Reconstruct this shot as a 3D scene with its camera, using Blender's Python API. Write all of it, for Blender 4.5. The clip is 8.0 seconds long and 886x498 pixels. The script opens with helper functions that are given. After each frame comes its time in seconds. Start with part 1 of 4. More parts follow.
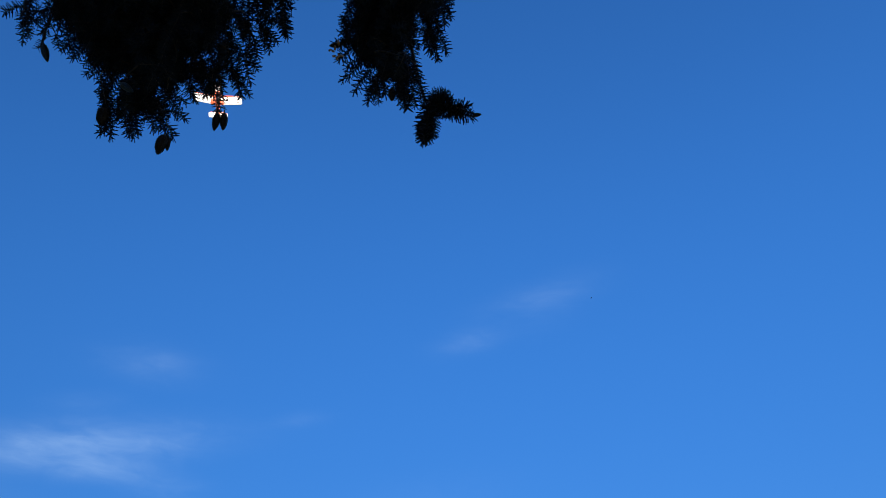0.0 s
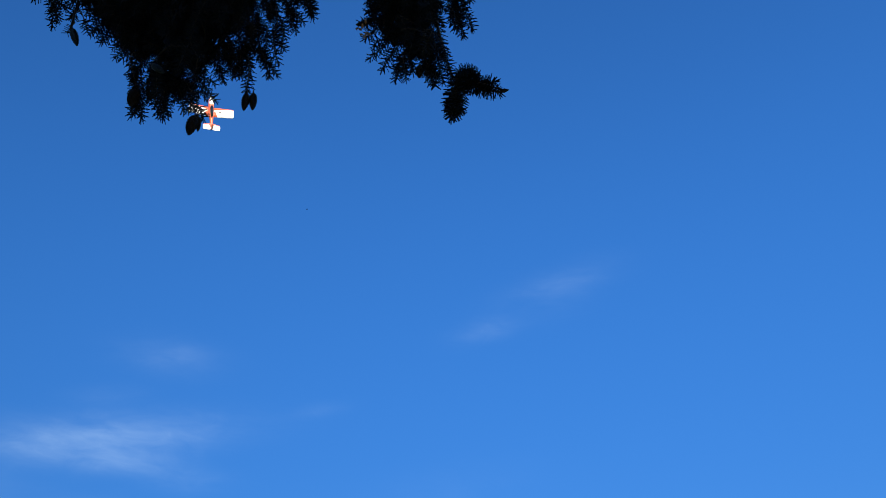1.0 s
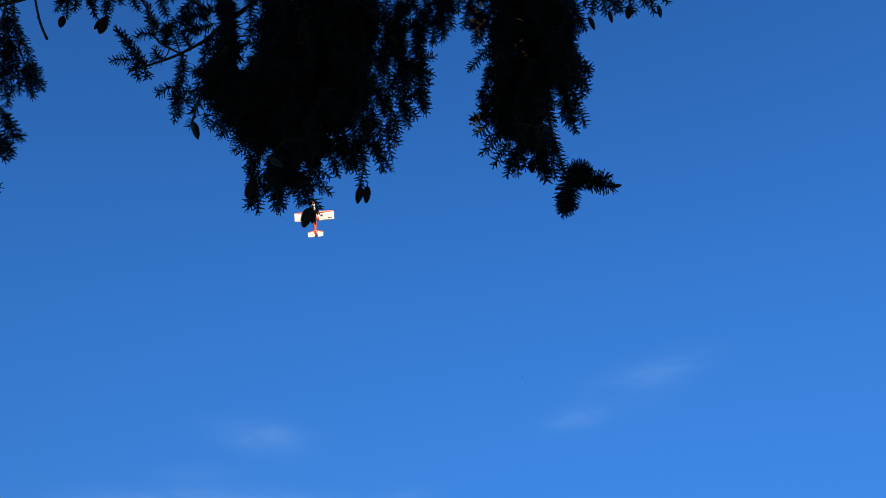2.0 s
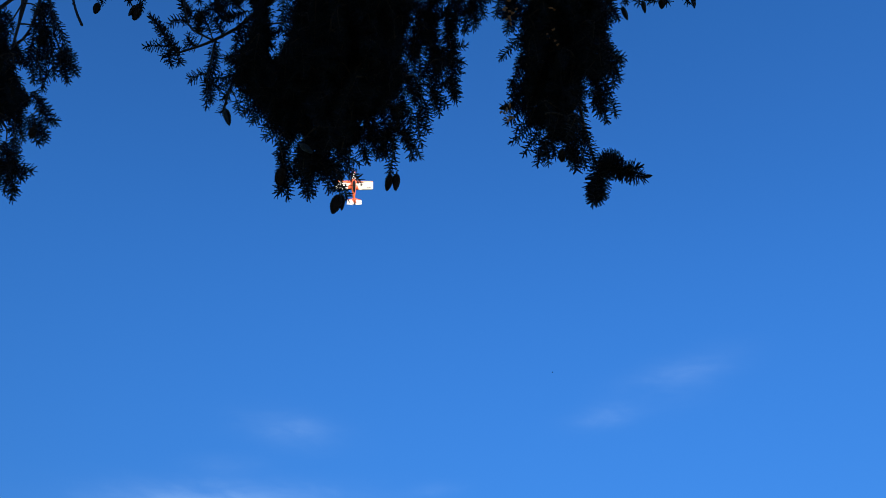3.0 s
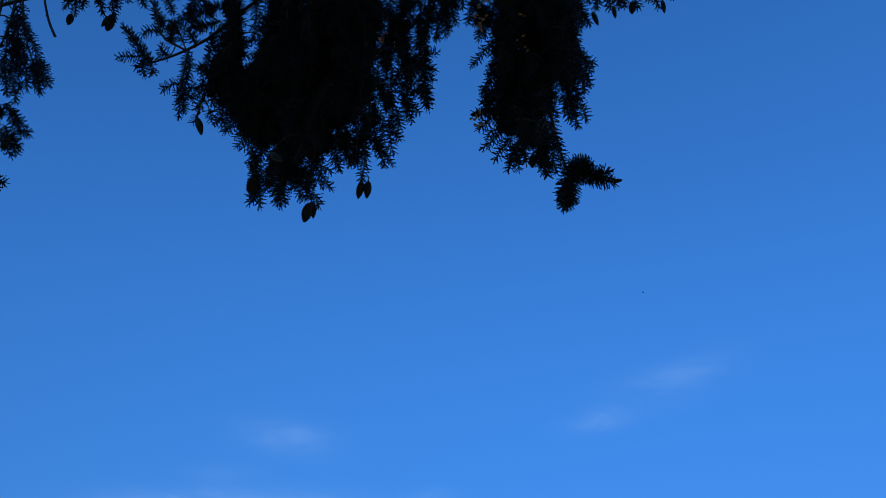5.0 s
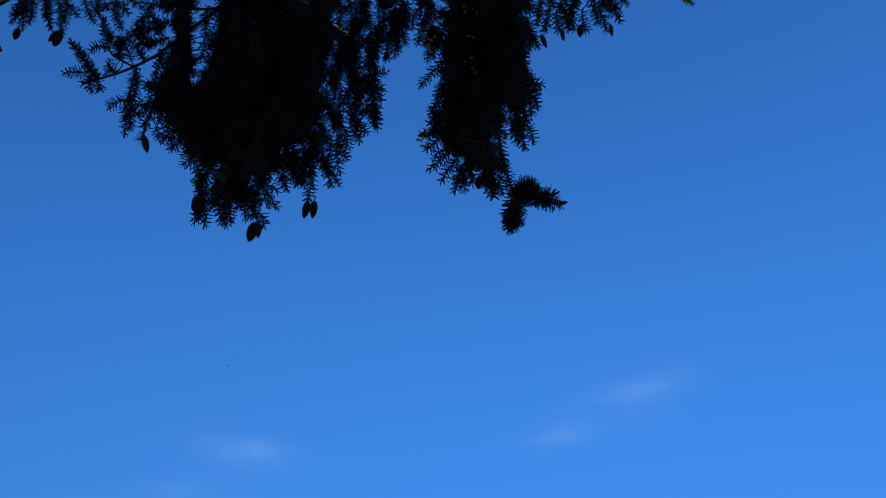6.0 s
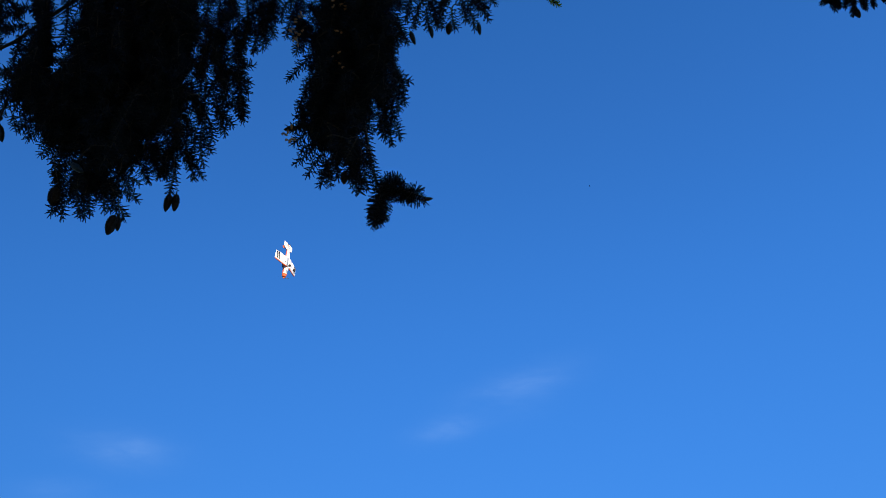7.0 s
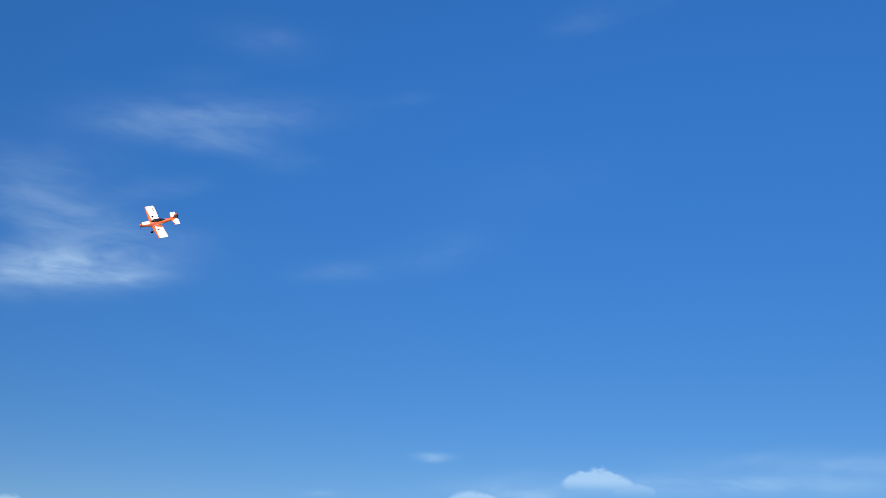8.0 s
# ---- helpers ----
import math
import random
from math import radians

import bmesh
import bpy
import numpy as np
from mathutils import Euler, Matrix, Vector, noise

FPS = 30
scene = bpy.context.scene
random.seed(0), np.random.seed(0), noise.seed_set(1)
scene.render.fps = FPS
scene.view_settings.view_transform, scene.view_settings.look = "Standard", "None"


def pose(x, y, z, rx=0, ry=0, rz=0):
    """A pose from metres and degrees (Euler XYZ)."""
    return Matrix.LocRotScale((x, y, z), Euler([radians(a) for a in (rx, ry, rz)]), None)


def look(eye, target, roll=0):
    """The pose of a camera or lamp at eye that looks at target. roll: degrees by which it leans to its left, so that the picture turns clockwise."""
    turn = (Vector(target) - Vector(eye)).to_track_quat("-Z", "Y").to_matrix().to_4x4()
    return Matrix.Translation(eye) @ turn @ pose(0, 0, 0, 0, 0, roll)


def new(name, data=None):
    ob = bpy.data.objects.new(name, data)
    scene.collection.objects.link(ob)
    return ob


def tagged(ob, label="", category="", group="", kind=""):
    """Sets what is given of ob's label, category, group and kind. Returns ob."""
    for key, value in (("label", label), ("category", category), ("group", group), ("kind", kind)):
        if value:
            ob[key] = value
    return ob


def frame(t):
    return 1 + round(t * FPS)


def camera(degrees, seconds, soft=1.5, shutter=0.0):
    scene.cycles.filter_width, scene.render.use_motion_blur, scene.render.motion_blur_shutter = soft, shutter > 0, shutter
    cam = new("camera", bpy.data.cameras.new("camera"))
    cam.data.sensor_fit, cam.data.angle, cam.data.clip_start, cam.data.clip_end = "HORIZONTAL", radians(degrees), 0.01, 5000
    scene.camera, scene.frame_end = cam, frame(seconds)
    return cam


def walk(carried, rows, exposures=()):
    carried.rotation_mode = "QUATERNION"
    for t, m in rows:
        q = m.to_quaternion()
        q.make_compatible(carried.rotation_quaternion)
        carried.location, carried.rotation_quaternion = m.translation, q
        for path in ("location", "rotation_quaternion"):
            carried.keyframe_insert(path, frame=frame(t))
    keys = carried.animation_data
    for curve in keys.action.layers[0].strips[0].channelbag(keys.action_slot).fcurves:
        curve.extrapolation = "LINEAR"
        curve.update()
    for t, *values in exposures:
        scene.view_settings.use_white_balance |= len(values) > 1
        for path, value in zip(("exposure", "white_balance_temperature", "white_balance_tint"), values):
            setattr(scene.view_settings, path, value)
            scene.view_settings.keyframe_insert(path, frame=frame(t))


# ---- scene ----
cam = camera(44.0, 8.0, 0.85)
PATH = [
    (0, pose(0.000, 0.000, 1.600, 125.00, 1.56, 0.00)),
    (0.5, pose(0.003, 0.000, 1.569, 124.88, 1.58, 0.67)),
    (1, pose(-0.043, 0.008, 1.558, 124.46, 1.83, 1.24)),
    (1.1, pose(-0.046, 0.008, 1.562, 124.28, 1.61, 1.54)),
    (1.2, pose(-0.050, 0.007, 1.567, 124.34, 1.40, 1.95)),
    (1.3, pose(-0.052, 0.007, 1.572, 124.88, 1.15, 2.37)),
    (1.4, pose(-0.056, 0.006, 1.578, 125.54, 0.68, 2.52)),
    (1.5, pose(-0.058, 0.005, 1.584, 126.46, 0.24, 2.83)),
    (1.6, pose(-0.069, 0.005, 1.584, 127.54, -0.34, 2.89)),
    (1.7, pose(-0.078, 0.004, 1.585, 128.50, -0.84, 3.16)),
    (1.8, pose(-0.088, 0.003, 1.587, 128.94, -1.38, 3.35)),
    (1.9, pose(-0.097, 0.003, 1.589, 129.03, -1.73, 3.80)),
    (2, pose(-0.104, 0.002, 1.592, 128.89, -1.72, 4.50)),
    (2.1, pose(-0.105, 0.005, 1.587, 128.87, -2.03, 4.66)),
    (2.2, pose(-0.105, 0.007, 1.584, 128.70, -2.31, 4.81)),
    (3.3, pose(-0.091, 0.021, 1.577, 128.60, -3.52, 5.36)),
    (3.5, pose(-0.087, 0.021, 1.579, 128.59, -3.61, 5.47)),
    (4, pose(-0.086, 0.021, 1.580, 128.65, -3.31, 5.62)),
    (4.5, pose(-0.054, 0.021, 1.575, 128.65, -3.31, 5.58)),
    (4.7, pose(-0.046, 0.020, 1.574, 128.67, -2.88, 5.92)),
    (5.8, pose(0.011, 0.007, 1.593, 129.74, -1.95, 3.68)),
    (6, pose(0.020, 0.007, 1.594, 129.71, -1.62, 3.65)),
    (6.2, pose(0.029, 0.000, 1.604, 129.53, -0.99, 3.72)),
    (6.5, pose(0.042, 0.000, 1.612, 129.62, -0.60, 2.33)),
    (6.7, pose(0.059, 0.000, 1.601, 129.78, 0.07, 1.28)),
    (6.8, pose(0.069, 0.000, 1.595, 129.95, 0.54, 0.53)),
    (7, pose(0.089, 0.000, 1.587, 129.46, 1.80, -1.18)),
    (7.1, pose(0.088, 0.000, 1.598, 128.40, 2.16, -1.74)),
    (7.2, pose(0.096, 0.000, 1.594, 126.11, 2.43, -2.59)),
    (7.3, pose(0.106, 0.000, 1.573, 122.63, 2.61, -3.01)),
    (7.4, pose(0.113, 0.000, 1.566, 119.07, 2.57, -3.56)),
    (7.5, pose(0.113, 0.000, 1.566, 115.62, 2.02, -3.97)),
    (7.6, pose(0.113, 0.000, 1.566, 112.15, 1.51, -3.93)),
    (7.7, pose(0.113, 0.000, 1.566, 110.19, 1.06, -2.99)),
    (7.8, pose(0.112, 0.000, 1.566, 109.17, 0.35, -0.69)),
    (8, pose(0.112, 0.000, 1.566, 108.41, -2.00, 4.61)),
]
walk(cam, PATH, [(0.0, 0.62, 6500, 10), (1.0, 0.63, 6500, 10), (2.0, 0.70, 6500, 10), (3.5, 0.82, 6500, 10), (4.5, 0.83, 6500, 10), (6.5, 0.82, 6500, 10),
                 (7.0, 0.82, 6500, 10), (7.5, 0.66, 7050, 10), (7.7, 0.52, 6850, 10), (8.0, 0.25, 6450, 10)])

# ---- sky, clouds and sun ----
SUN_TO = Vector((0.36, -0.89, 0.29)).normalized()


def cloudy_sky():
    """Daylight sky with thin cloud streaks and a low bank of cumulus over the horizon."""
    world = bpy.data.worlds.new("sky")
    scene.world = world
    world.use_nodes = True
    nt = world.node_tree
    nodes, links = nt.nodes, nt.links

    def feed(socket, value):
        if isinstance(value, bpy.types.NodeSocket):
            links.new(value, socket)
        else:
            socket.default_value = value

    def m(op, a, b=0.0, c=0.0):
        n = nodes.new("ShaderNodeMath")
        n.operation = op
        for s, v in zip(n.inputs, (a, b, c)):
            feed(s, v)
        return n.outputs[0]

    sky = nodes.new("ShaderNodeTexSky")
    sky.sky_type, sky.sun_disc = "NISHITA", False
    sky.sun_elevation = math.asin(SUN_TO.z)
    sky.sun_rotation = math.atan2(SUN_TO.x, SUN_TO.y)
    sky.altitude, sky.air_density, sky.dust_density, sky.ozone_density = 2500, 1.0, 0.0, 4.0
    hsv = nodes.new("ShaderNodeHueSaturation")
    hsv.inputs["Saturation"].default_value = 1.22
    hsv.inputs["Hue"].default_value = 0.5
    links.new(sky.outputs[0], hsv.inputs["Color"])
    tint = nodes.new("ShaderNodeMix")
    tint.data_type, tint.blend_type = "RGBA", "MULTIPLY"
    tint.inputs["Factor"].default_value = 1.0
    links.new(hsv.outputs[0], tint.inputs[6])

    way = nodes.new("ShaderNodeTexCoord").outputs["Generated"]
    sep = nodes.new("ShaderNodeSeparateXYZ")
    links.new(way, sep.inputs[0])
    az = m("MULTIPLY", m("ARCTAN2", sep.outputs[0], sep.outputs[1]), 57.2958)
    el = m("MULTIPLY", m("ARCSINE", sep.outputs[2]), 57.2958)

    # deeper blue overhead, greener towards the horizon
    high = nodes.new("ShaderNodeMapRange")
    feed(high.inputs["Value"], el)
    high.inputs["From Min"].default_value, high.inputs["From Max"].default_value = 4.0, 46.0
    hue = nodes.new("ShaderNodeMix")
    hue.data_type = "RGBA"
    links.new(high.outputs[0], hue.inputs["Factor"])
    hue.inputs[6].default_value, hue.inputs[7].default_value = (1.12, 0.965, 1.01, 1), (1.84, 0.89, 0.95, 1)
    links.new(hue.outputs[2], tint.inputs[7])

    # thinner glow towards the horizon, as in very clear air
    clear = nodes.new("ShaderNodeMapRange")
    clear.interpolation_type = "SMOOTHSTEP"
    feed(clear.inputs["Value"], el)
    for k, v in zip(("From Min", "From Max", "To Min", "To Max"), (0.0, 40.0, 0.46, 1.15)):
        clear.inputs[k].default_value = v
    thin = nodes.new("ShaderNodeVectorMath")
    thin.operation = "SCALE"
    links.new(tint.outputs[2], thin.inputs[0])
    # a little paler towards +x, on the sun's side
    pale = nodes.new("ShaderNodeMapRange")
    feed(pale.inputs["Value"], sep.outputs[0])
    for k, v in zip(("From Min", "From Max", "To Min", "To Max"), (-0.5, 0.5, 0.76, 1.24)):
        pale.inputs[k].default_value = v
    links.new(m("MULTIPLY", clear.outputs[0], pale.outputs[0]), thin.inputs["Scale"])

    def turbulence(sx, sy, scale, detail, rough, shift):
        at = nodes.new("ShaderNodeCombineXYZ")
        feed(at.inputs[0], m("MULTIPLY", az, sx))
        feed(at.inputs[1], m("MULTIPLY", el, sy))
        at.inputs[2].default_value = shift
        n = nodes.new("ShaderNodeTexNoise")
        links.new(at.outputs[0], n.inputs["Vector"])
        n.inputs["Scale"].default_value, n.inputs["Detail"].default_value = scale, detail
        n.inputs["Roughness"].default_value = rough
        n.inputs["Distortion"].default_value = 0.6
        return n.outputs[0]

    wisp = turbulence(0.16, 0.55, 1.0, 5, 0.52, 3.1)
    fine = turbulence(0.40, 1.15, 1.0, 6, 0.55, 7.7)
    puff = turbulence(0.9, 1.6, 1.0, 6, 0.62, 1.3)
    wispy = m("MULTIPLY_ADD", wisp, 2.4, -0.40)
    wispy = m("MULTIPLY", m("MAXIMUM", wispy, 0.2), m("MAXIMUM", m("MULTIPLY_ADD", fine, 1.35, 0.08), 0.3))

    def streak(a, e, wa, we, tilt, strength):
        """A soft patch of thin cloud, broken up by the wisps."""
        c, s = math.cos(radians(tilt)), math.sin(radians(tilt))
        da, de = m("SUBTRACT", az, a), m("SUBTRACT", el, e)
        u = m("DIVIDE", m("ADD", m("MULTIPLY", da, c), m("MULTIPLY", de, s)), wa)
        v = m("DIVIDE", m("SUBTRACT", m("MULTIPLY", de, c), m("MULTIPLY", da, s)), we)
        r = m("ADD", m("MULTIPLY", u, u), m("MULTIPLY", v, v))
        return m("MULTIPLY", m("EXPONENT", m("MULTIPLY", r, -0.7)), strength)

    def smooth(value, low, high):
        n = nodes.new("ShaderNodeMapRange")
        n.interpolation_type = "SMOOTHSTEP"
        feed(n.inputs["Value"], value)
        n.inputs["From Min"].default_value, n.inputs["From Max"].default_value = low, high
        return n.outputs[0]

    def heap(a, e, wa, we, strength):
        """A small cumulus with a domed, crisper top and a level base lost in haze."""
        u = m("DIVIDE", m("SUBTRACT", az, a), wa)
        bell = m("EXPONENT", m("MULTIPLY", m("POWER", m("ABSOLUTE", u), 2.8), -1.3))
        top = m("MULTIPLY_ADD", m("MULTIPLY", bell, we), m("MULTIPLY_ADD", puff, 1.5, 0.2), e)
        body = smooth(m("SUBTRACT", top, el), 0.0, 0.34)
        base = smooth(el, e - 0.7, e + 0.15)
        return m("MULTIPLY", m("MULTIPLY", body, base), m("MULTIPLY", smooth(bell, 0.06, 0.45), strength))

    # azimuth, elevation, half sizes, tilt and strength of each patch, in degrees
    high_wisps = (
        (7.0, 32.14, 2.50, 0.62, 9, 0.054), (6.5, 30.86, 1.64, 0.59, 5, 0.014), (2.6, 30.16, 1.56, 0.47, 9, 0.061),
        (-16.1, 28.38, 2.21, 0.70, -2, 0.046), (-19.2, 26.16, 1.57, 0.44, 8, 0.025), (-7.6, 26.07, 1.24, 0.30, 8, 0.022),
        (-18.9, 24.19, 4.84, 0.78, 7, 0.144), (-21.3, 23.45, 2.56, 0.74, 8, 0.043), (-17.5, 23.03, 2.05, 0.45, 2, 0.115),
        (-14.5, 22.37, 1.78, 0.44, 3, 0.052),
        (-0.6, 21.77, 3.48, 1.10, 10, 0.014), (-27.0, 20.64, 2.83, 0.95, 10, 0.065), (-27.0, 18.96, 2.49, 1.33, -15, 0.115),
        (-19.3, 20.61, 1.32, 0.44, 16, 0.043), (-22.1, 20.11, 1.41, 0.51, 18, 0.050), (-5.7, 18.26, 2.32, 0.74, 13, 0.040),
    )
    low_wisps = (
        (-24.3, 17.81, 3.40, 0.95, -7, 0.130), (-24.9, 16.01, 3.82, 0.93, 11, 0.460), (-26.4, 14.80, 2.89, 0.51, 8, 0.187),
        (-21.6, 15.78, 1.38, 0.44, 7, 0.072), (-11.2, 16.89, 1.84, 0.40, 6, 0.072), (-5.4, 7.48, 0.50, 0.12, 2, 0.150),
        (-11.0, 5.61, 0.65, 0.12, 2, 0.120), (9.8, 6.58, 7.70, 0.41, 0, 0.240), (-0.5, 5.85, 1.18, 0.21, 2, 0.250),
        (1.4, 6.23, 5.62, 0.29, 2, 0.120), (24.6, 9.51, 2.53, 0.95, 7, 0.272), (16.5, 7.49, 5.93, 0.47, -1, 0.160),
        (-5.4, 7.68, 0.74, 0.15, 0, 0.200),
    )
    total = None
    for patch in high_wisps + low_wisps:
        soft = streak(*patch)
        total = soft if total is None else m("ADD", total, soft)
    total = m("MULTIPLY", total, wispy)
    for patch in ((4.9, 6.40, 1.10, 0.34, 0.26), (3.1, 6.61, 1.82, 0.83, 0.40), (-3.2, 5.71, 1.29, 0.46, 0.36), (-26.0, 4.35, 0.88, 0.42, 0.30)):
        total = m("MAXIMUM", total, heap(*patch))
    total = m("MINIMUM", total, 0.85)
    mix = nodes.new("ShaderNodeMix")
    mix.data_type = "RGBA"
    links.new(total, mix.inputs["Factor"])
    links.new(thin.outputs[0], mix.inputs[6])
    mix.inputs[7].default_value = (4.35, 5.65, 6.5, 1)
    back = nodes["Background"]
    back.inputs["Strength"].default_value = 0.146
    links.new(mix.outputs[2], back.inputs["Color"])


cloudy_sky()
lamp = bpy.data.lights.new("sun", "SUN")
lamp.energy, lamp.angle, lamp.color = 5.0, radians(0.53), (1.0, 0.84, 0.66)
sun = new("sun", lamp)
sun.matrix_world = look(SUN_TO * 60, (0, 0, 0))


# ---- materials ----
def material(name, dark, light, rough=0.6, scale=30.0, bump=0.1, metal=0.0, per_object=0.0, coat=0.0, gloss=0.5):
    """A surface between two colours, mottled at two scales, with a fine relief."""
    mat = bpy.data.materials.new(name)
    mat.use_nodes = True
    nt = mat.node_tree
    nodes, links = nt.nodes, nt.links
    bsdf = nodes["Principled BSDF"]
    place = nodes.new("ShaderNodeTexCoord").outputs["Object"]
    broad, grain = nodes.new("ShaderNodeTexNoise"), nodes.new("ShaderNodeTexNoise")
    for n, s, d in ((broad, scale * 0.2, 3), (grain, scale, 5)):
        links.new(place, n.inputs["Vector"])
        n.inputs["Scale"].default_value, n.inputs["Detail"].default_value = s, d
    both = nodes.new("ShaderNodeMath")
    both.operation = "MULTIPLY_ADD"
    links.new(broad.outputs[0], both.inputs[0])
    both.inputs[1].default_value = 0.6
    links.new(grain.outputs[0], both.inputs[2])
    value = both.outputs[0]
    if per_object:
        info, add = nodes.new("ShaderNodeObjectInfo"), nodes.new("ShaderNodeMath")
        add.operation = "MULTIPLY_ADD"
        links.new(info.outputs["Random"], add.inputs[0])
        add.inputs[1].default_value = per_object
        links.new(value, add.inputs[2])
        value = add.outputs[0]
    ramp = nodes.new("ShaderNodeValToRGB")
    ramp.color_ramp.elements[0].position, ramp.color_ramp.elements[1].position = 0.55, 1.05
    ramp.color_ramp.elements[0].color, ramp.color_ramp.elements[1].color = (*dark, 1), (*light, 1)
    links.new(value, ramp.inputs[0])
    links.new(ramp.outputs[0], bsdf.inputs["Base Color"])
    relief = nodes.new("ShaderNodeBump")
    relief.inputs["Strength"].default_value, relief.inputs["Distance"].default_value = bump, 0.002
    links.new(grain.outputs[0], relief.inputs["Height"])
    links.new(relief.outputs[0], bsdf.inputs["Normal"])
    bsdf.inputs["Roughness"].default_value, bsdf.inputs["Metallic"].default_value = rough, metal
    bsdf.inputs["Coat Weight"].default_value = coat
    bsdf.inputs["Specular IOR Level"].default_value = gloss
    return mat


# needle colour has the crown's shade put in: nearer black than real green needles
SHADED_NEEDLE = material("shaded_spruce_needle", (0.006, 0.008, 0.012), (0.013, 0.017, 0.024), 0.85, 60, 0.0, per_object=0.25, gloss=0.12)
FRESH = material("fresh_shoot", (0.16, 0.24, 0.03), (0.30, 0.40, 0.06), 0.55, 60, 0.05)
# bark of the hanging boughs, darkened in its colour for the shade inside them
SHADED_TWIG_BARK = material("shaded_twig_bark", (0.018, 0.013, 0.011), (0.042, 0.030, 0.023), 0.85, 120, 0.4)
BARK = material("spruce_bark", (0.06, 0.045, 0.035), (0.16, 0.125, 0.10), 0.9, 14, 0.9)
CONE = material("cone_scale", (0.016, 0.012, 0.011), (0.036, 0.026, 0.022), 0.85, 90, 0.3, per_object=0.2, gloss=0.2)
GREEN_CONE = material("young_cone_scale", (0.014, 0.018, 0.016), (0.028, 0.034, 0.027), 0.65, 90, 0.3)
BUD = material("pollen_bud", (0.20, 0.085, 0.03), (0.38, 0.18, 0.07), 0.75, 200, 0.3, per_object=0.25)
GRASS = material("meadow_grass", (0.035, 0.060, 0.018), (0.085, 0.115, 0.038), 0.9, 3, 0.6)
WHITE = material("white_foam", (0.76, 0.75, 0.73), (0.84, 0.83, 0.81), 0.45, 40, 0.06)
ORANGE = material("orange_paint", (0.78, 0.125, 0.045), (0.88, 0.17, 0.07), 0.38, 40, 0.05, coat=0.2)
BLACK = material("black_decal", (0.010, 0.010, 0.012), (0.022, 0.022, 0.025), 0.4, 60, 0.03)
CANOPY = material("tinted_canopy", (0.008, 0.010, 0.013), (0.016, 0.018, 0.022), 0.10, 20, 0.0, coat=0.6)
RUBBER = material("tyre_rubber", (0.012, 0.012, 0.012), (0.03, 0.03, 0.03), 0.8, 90, 0.2)
METAL = material("wire_metal", (0.25, 0.25, 0.26), (0.42, 0.42, 0.43), 0.35, 60, 0.05, metal=1.0)
PROP = material("propeller_plastic", (0.03, 0.03, 0.032), (0.06, 0.06, 0.062), 0.45, 60, 0.03)


# ---- mesh helpers ----
def finish(bm, name, mats, smooth=True):
    me = bpy.data.meshes.new(name)
    bm.to_mesh(me)
    bm.free()
    for mt in mats if isinstance(mats, (list, tuple)) else [mats]:
        me.materials.append(mt)
    if smooth:
        me.polygons.foreach_set("use_smooth", [True] * len(me.polygons))
    return me


def part(name, bm, mats, parent, label="", smooth=True):
    ob = new(name, finish(bm, name, mats, smooth))
    ob.parent = parent
    return tagged(ob, label)


def place(name, me, parent, m):
    ob = new(name, me)
    ob.parent = parent
    ob.matrix_local = m
    return ob


def tube(bm, pts, radii, sides=6, mat=0, cap=True):
    """A round limb through pts."""
    pts = [Vector(p) for p in pts]
    rings = []
    for i, p in enumerate(pts):
        d = (pts[min(i + 1, len(pts) - 1)] - pts[max(i - 1, 0)]).normalized()
        q = d.to_track_quat("Z", "Y")
        rings.append([bm.verts.new(p + q @ Vector((math.cos(a) * radii[i], math.sin(a) * radii[i], 0)))
                      for a in (2 * math.pi * k / sides for k in range(sides))])
    for a, b in zip(rings, rings[1:]):
        for k in range(sides):
            f = bm.faces.new((a[k], a[(k + 1) % sides], b[(k + 1) % sides], b[k]))
            f.material_index = mat
    if cap:
        bm.faces.new(rings[-1]).material_index = mat
        bm.faces.new(rings[0][::-1]).material_index = mat


def bend(pts, n):
    """n points along a smooth curve through pts."""
    pts = [Vector(p) for p in pts]
    ext = [2 * pts[0] - pts[1], *pts, 2 * pts[-1] - pts[-2]]
    out = []
    for i in range(n):
        u = i / (n - 1) * (len(pts) - 1)
        k = min(int(u), len(pts) - 2)
        t = u - k
        p0, p1, p2, p3 = ext[k:k + 4]
        out.append(0.5 * (2 * p1 + (p2 - p0) * t + (2 * p0 - 5 * p1 + 4 * p2 - p3) * t * t + (3 * p1 - p0 - 3 * p2 + p3) * t ** 3))
    return out


# ---- ground ----
def ground():
    bm = bmesh.new()
    rings, last = (0, 3, 8, 20, 60, 200, 700, 2400), None
    for r in rings:
        ring = [bm.verts.new((r * math.cos(a), r * math.sin(a),
                              0.0 if r < 5 else 0.05 * noise.noise(Vector((r * math.cos(a), r * math.sin(a), 0)) * 0.05)))
                for a in (2 * math.pi * k / 48 for k in range(48))] if r else [bm.verts.new((0, 0, 0))]
        if last:
            for k in range(48):
                bm.faces.new((last[0], ring[k], ring[(k + 1) % 48]) if len(last) == 1 else
                             (last[k], ring[k], ring[(k + 1) % 48], last[(k + 1) % 48]))
        last = ring
    ob = new("ground", finish(bm, "ground", GRASS))
    tagged(ob, "flat mown green grass field under the spruce", "ground", kind="structure")


ground()


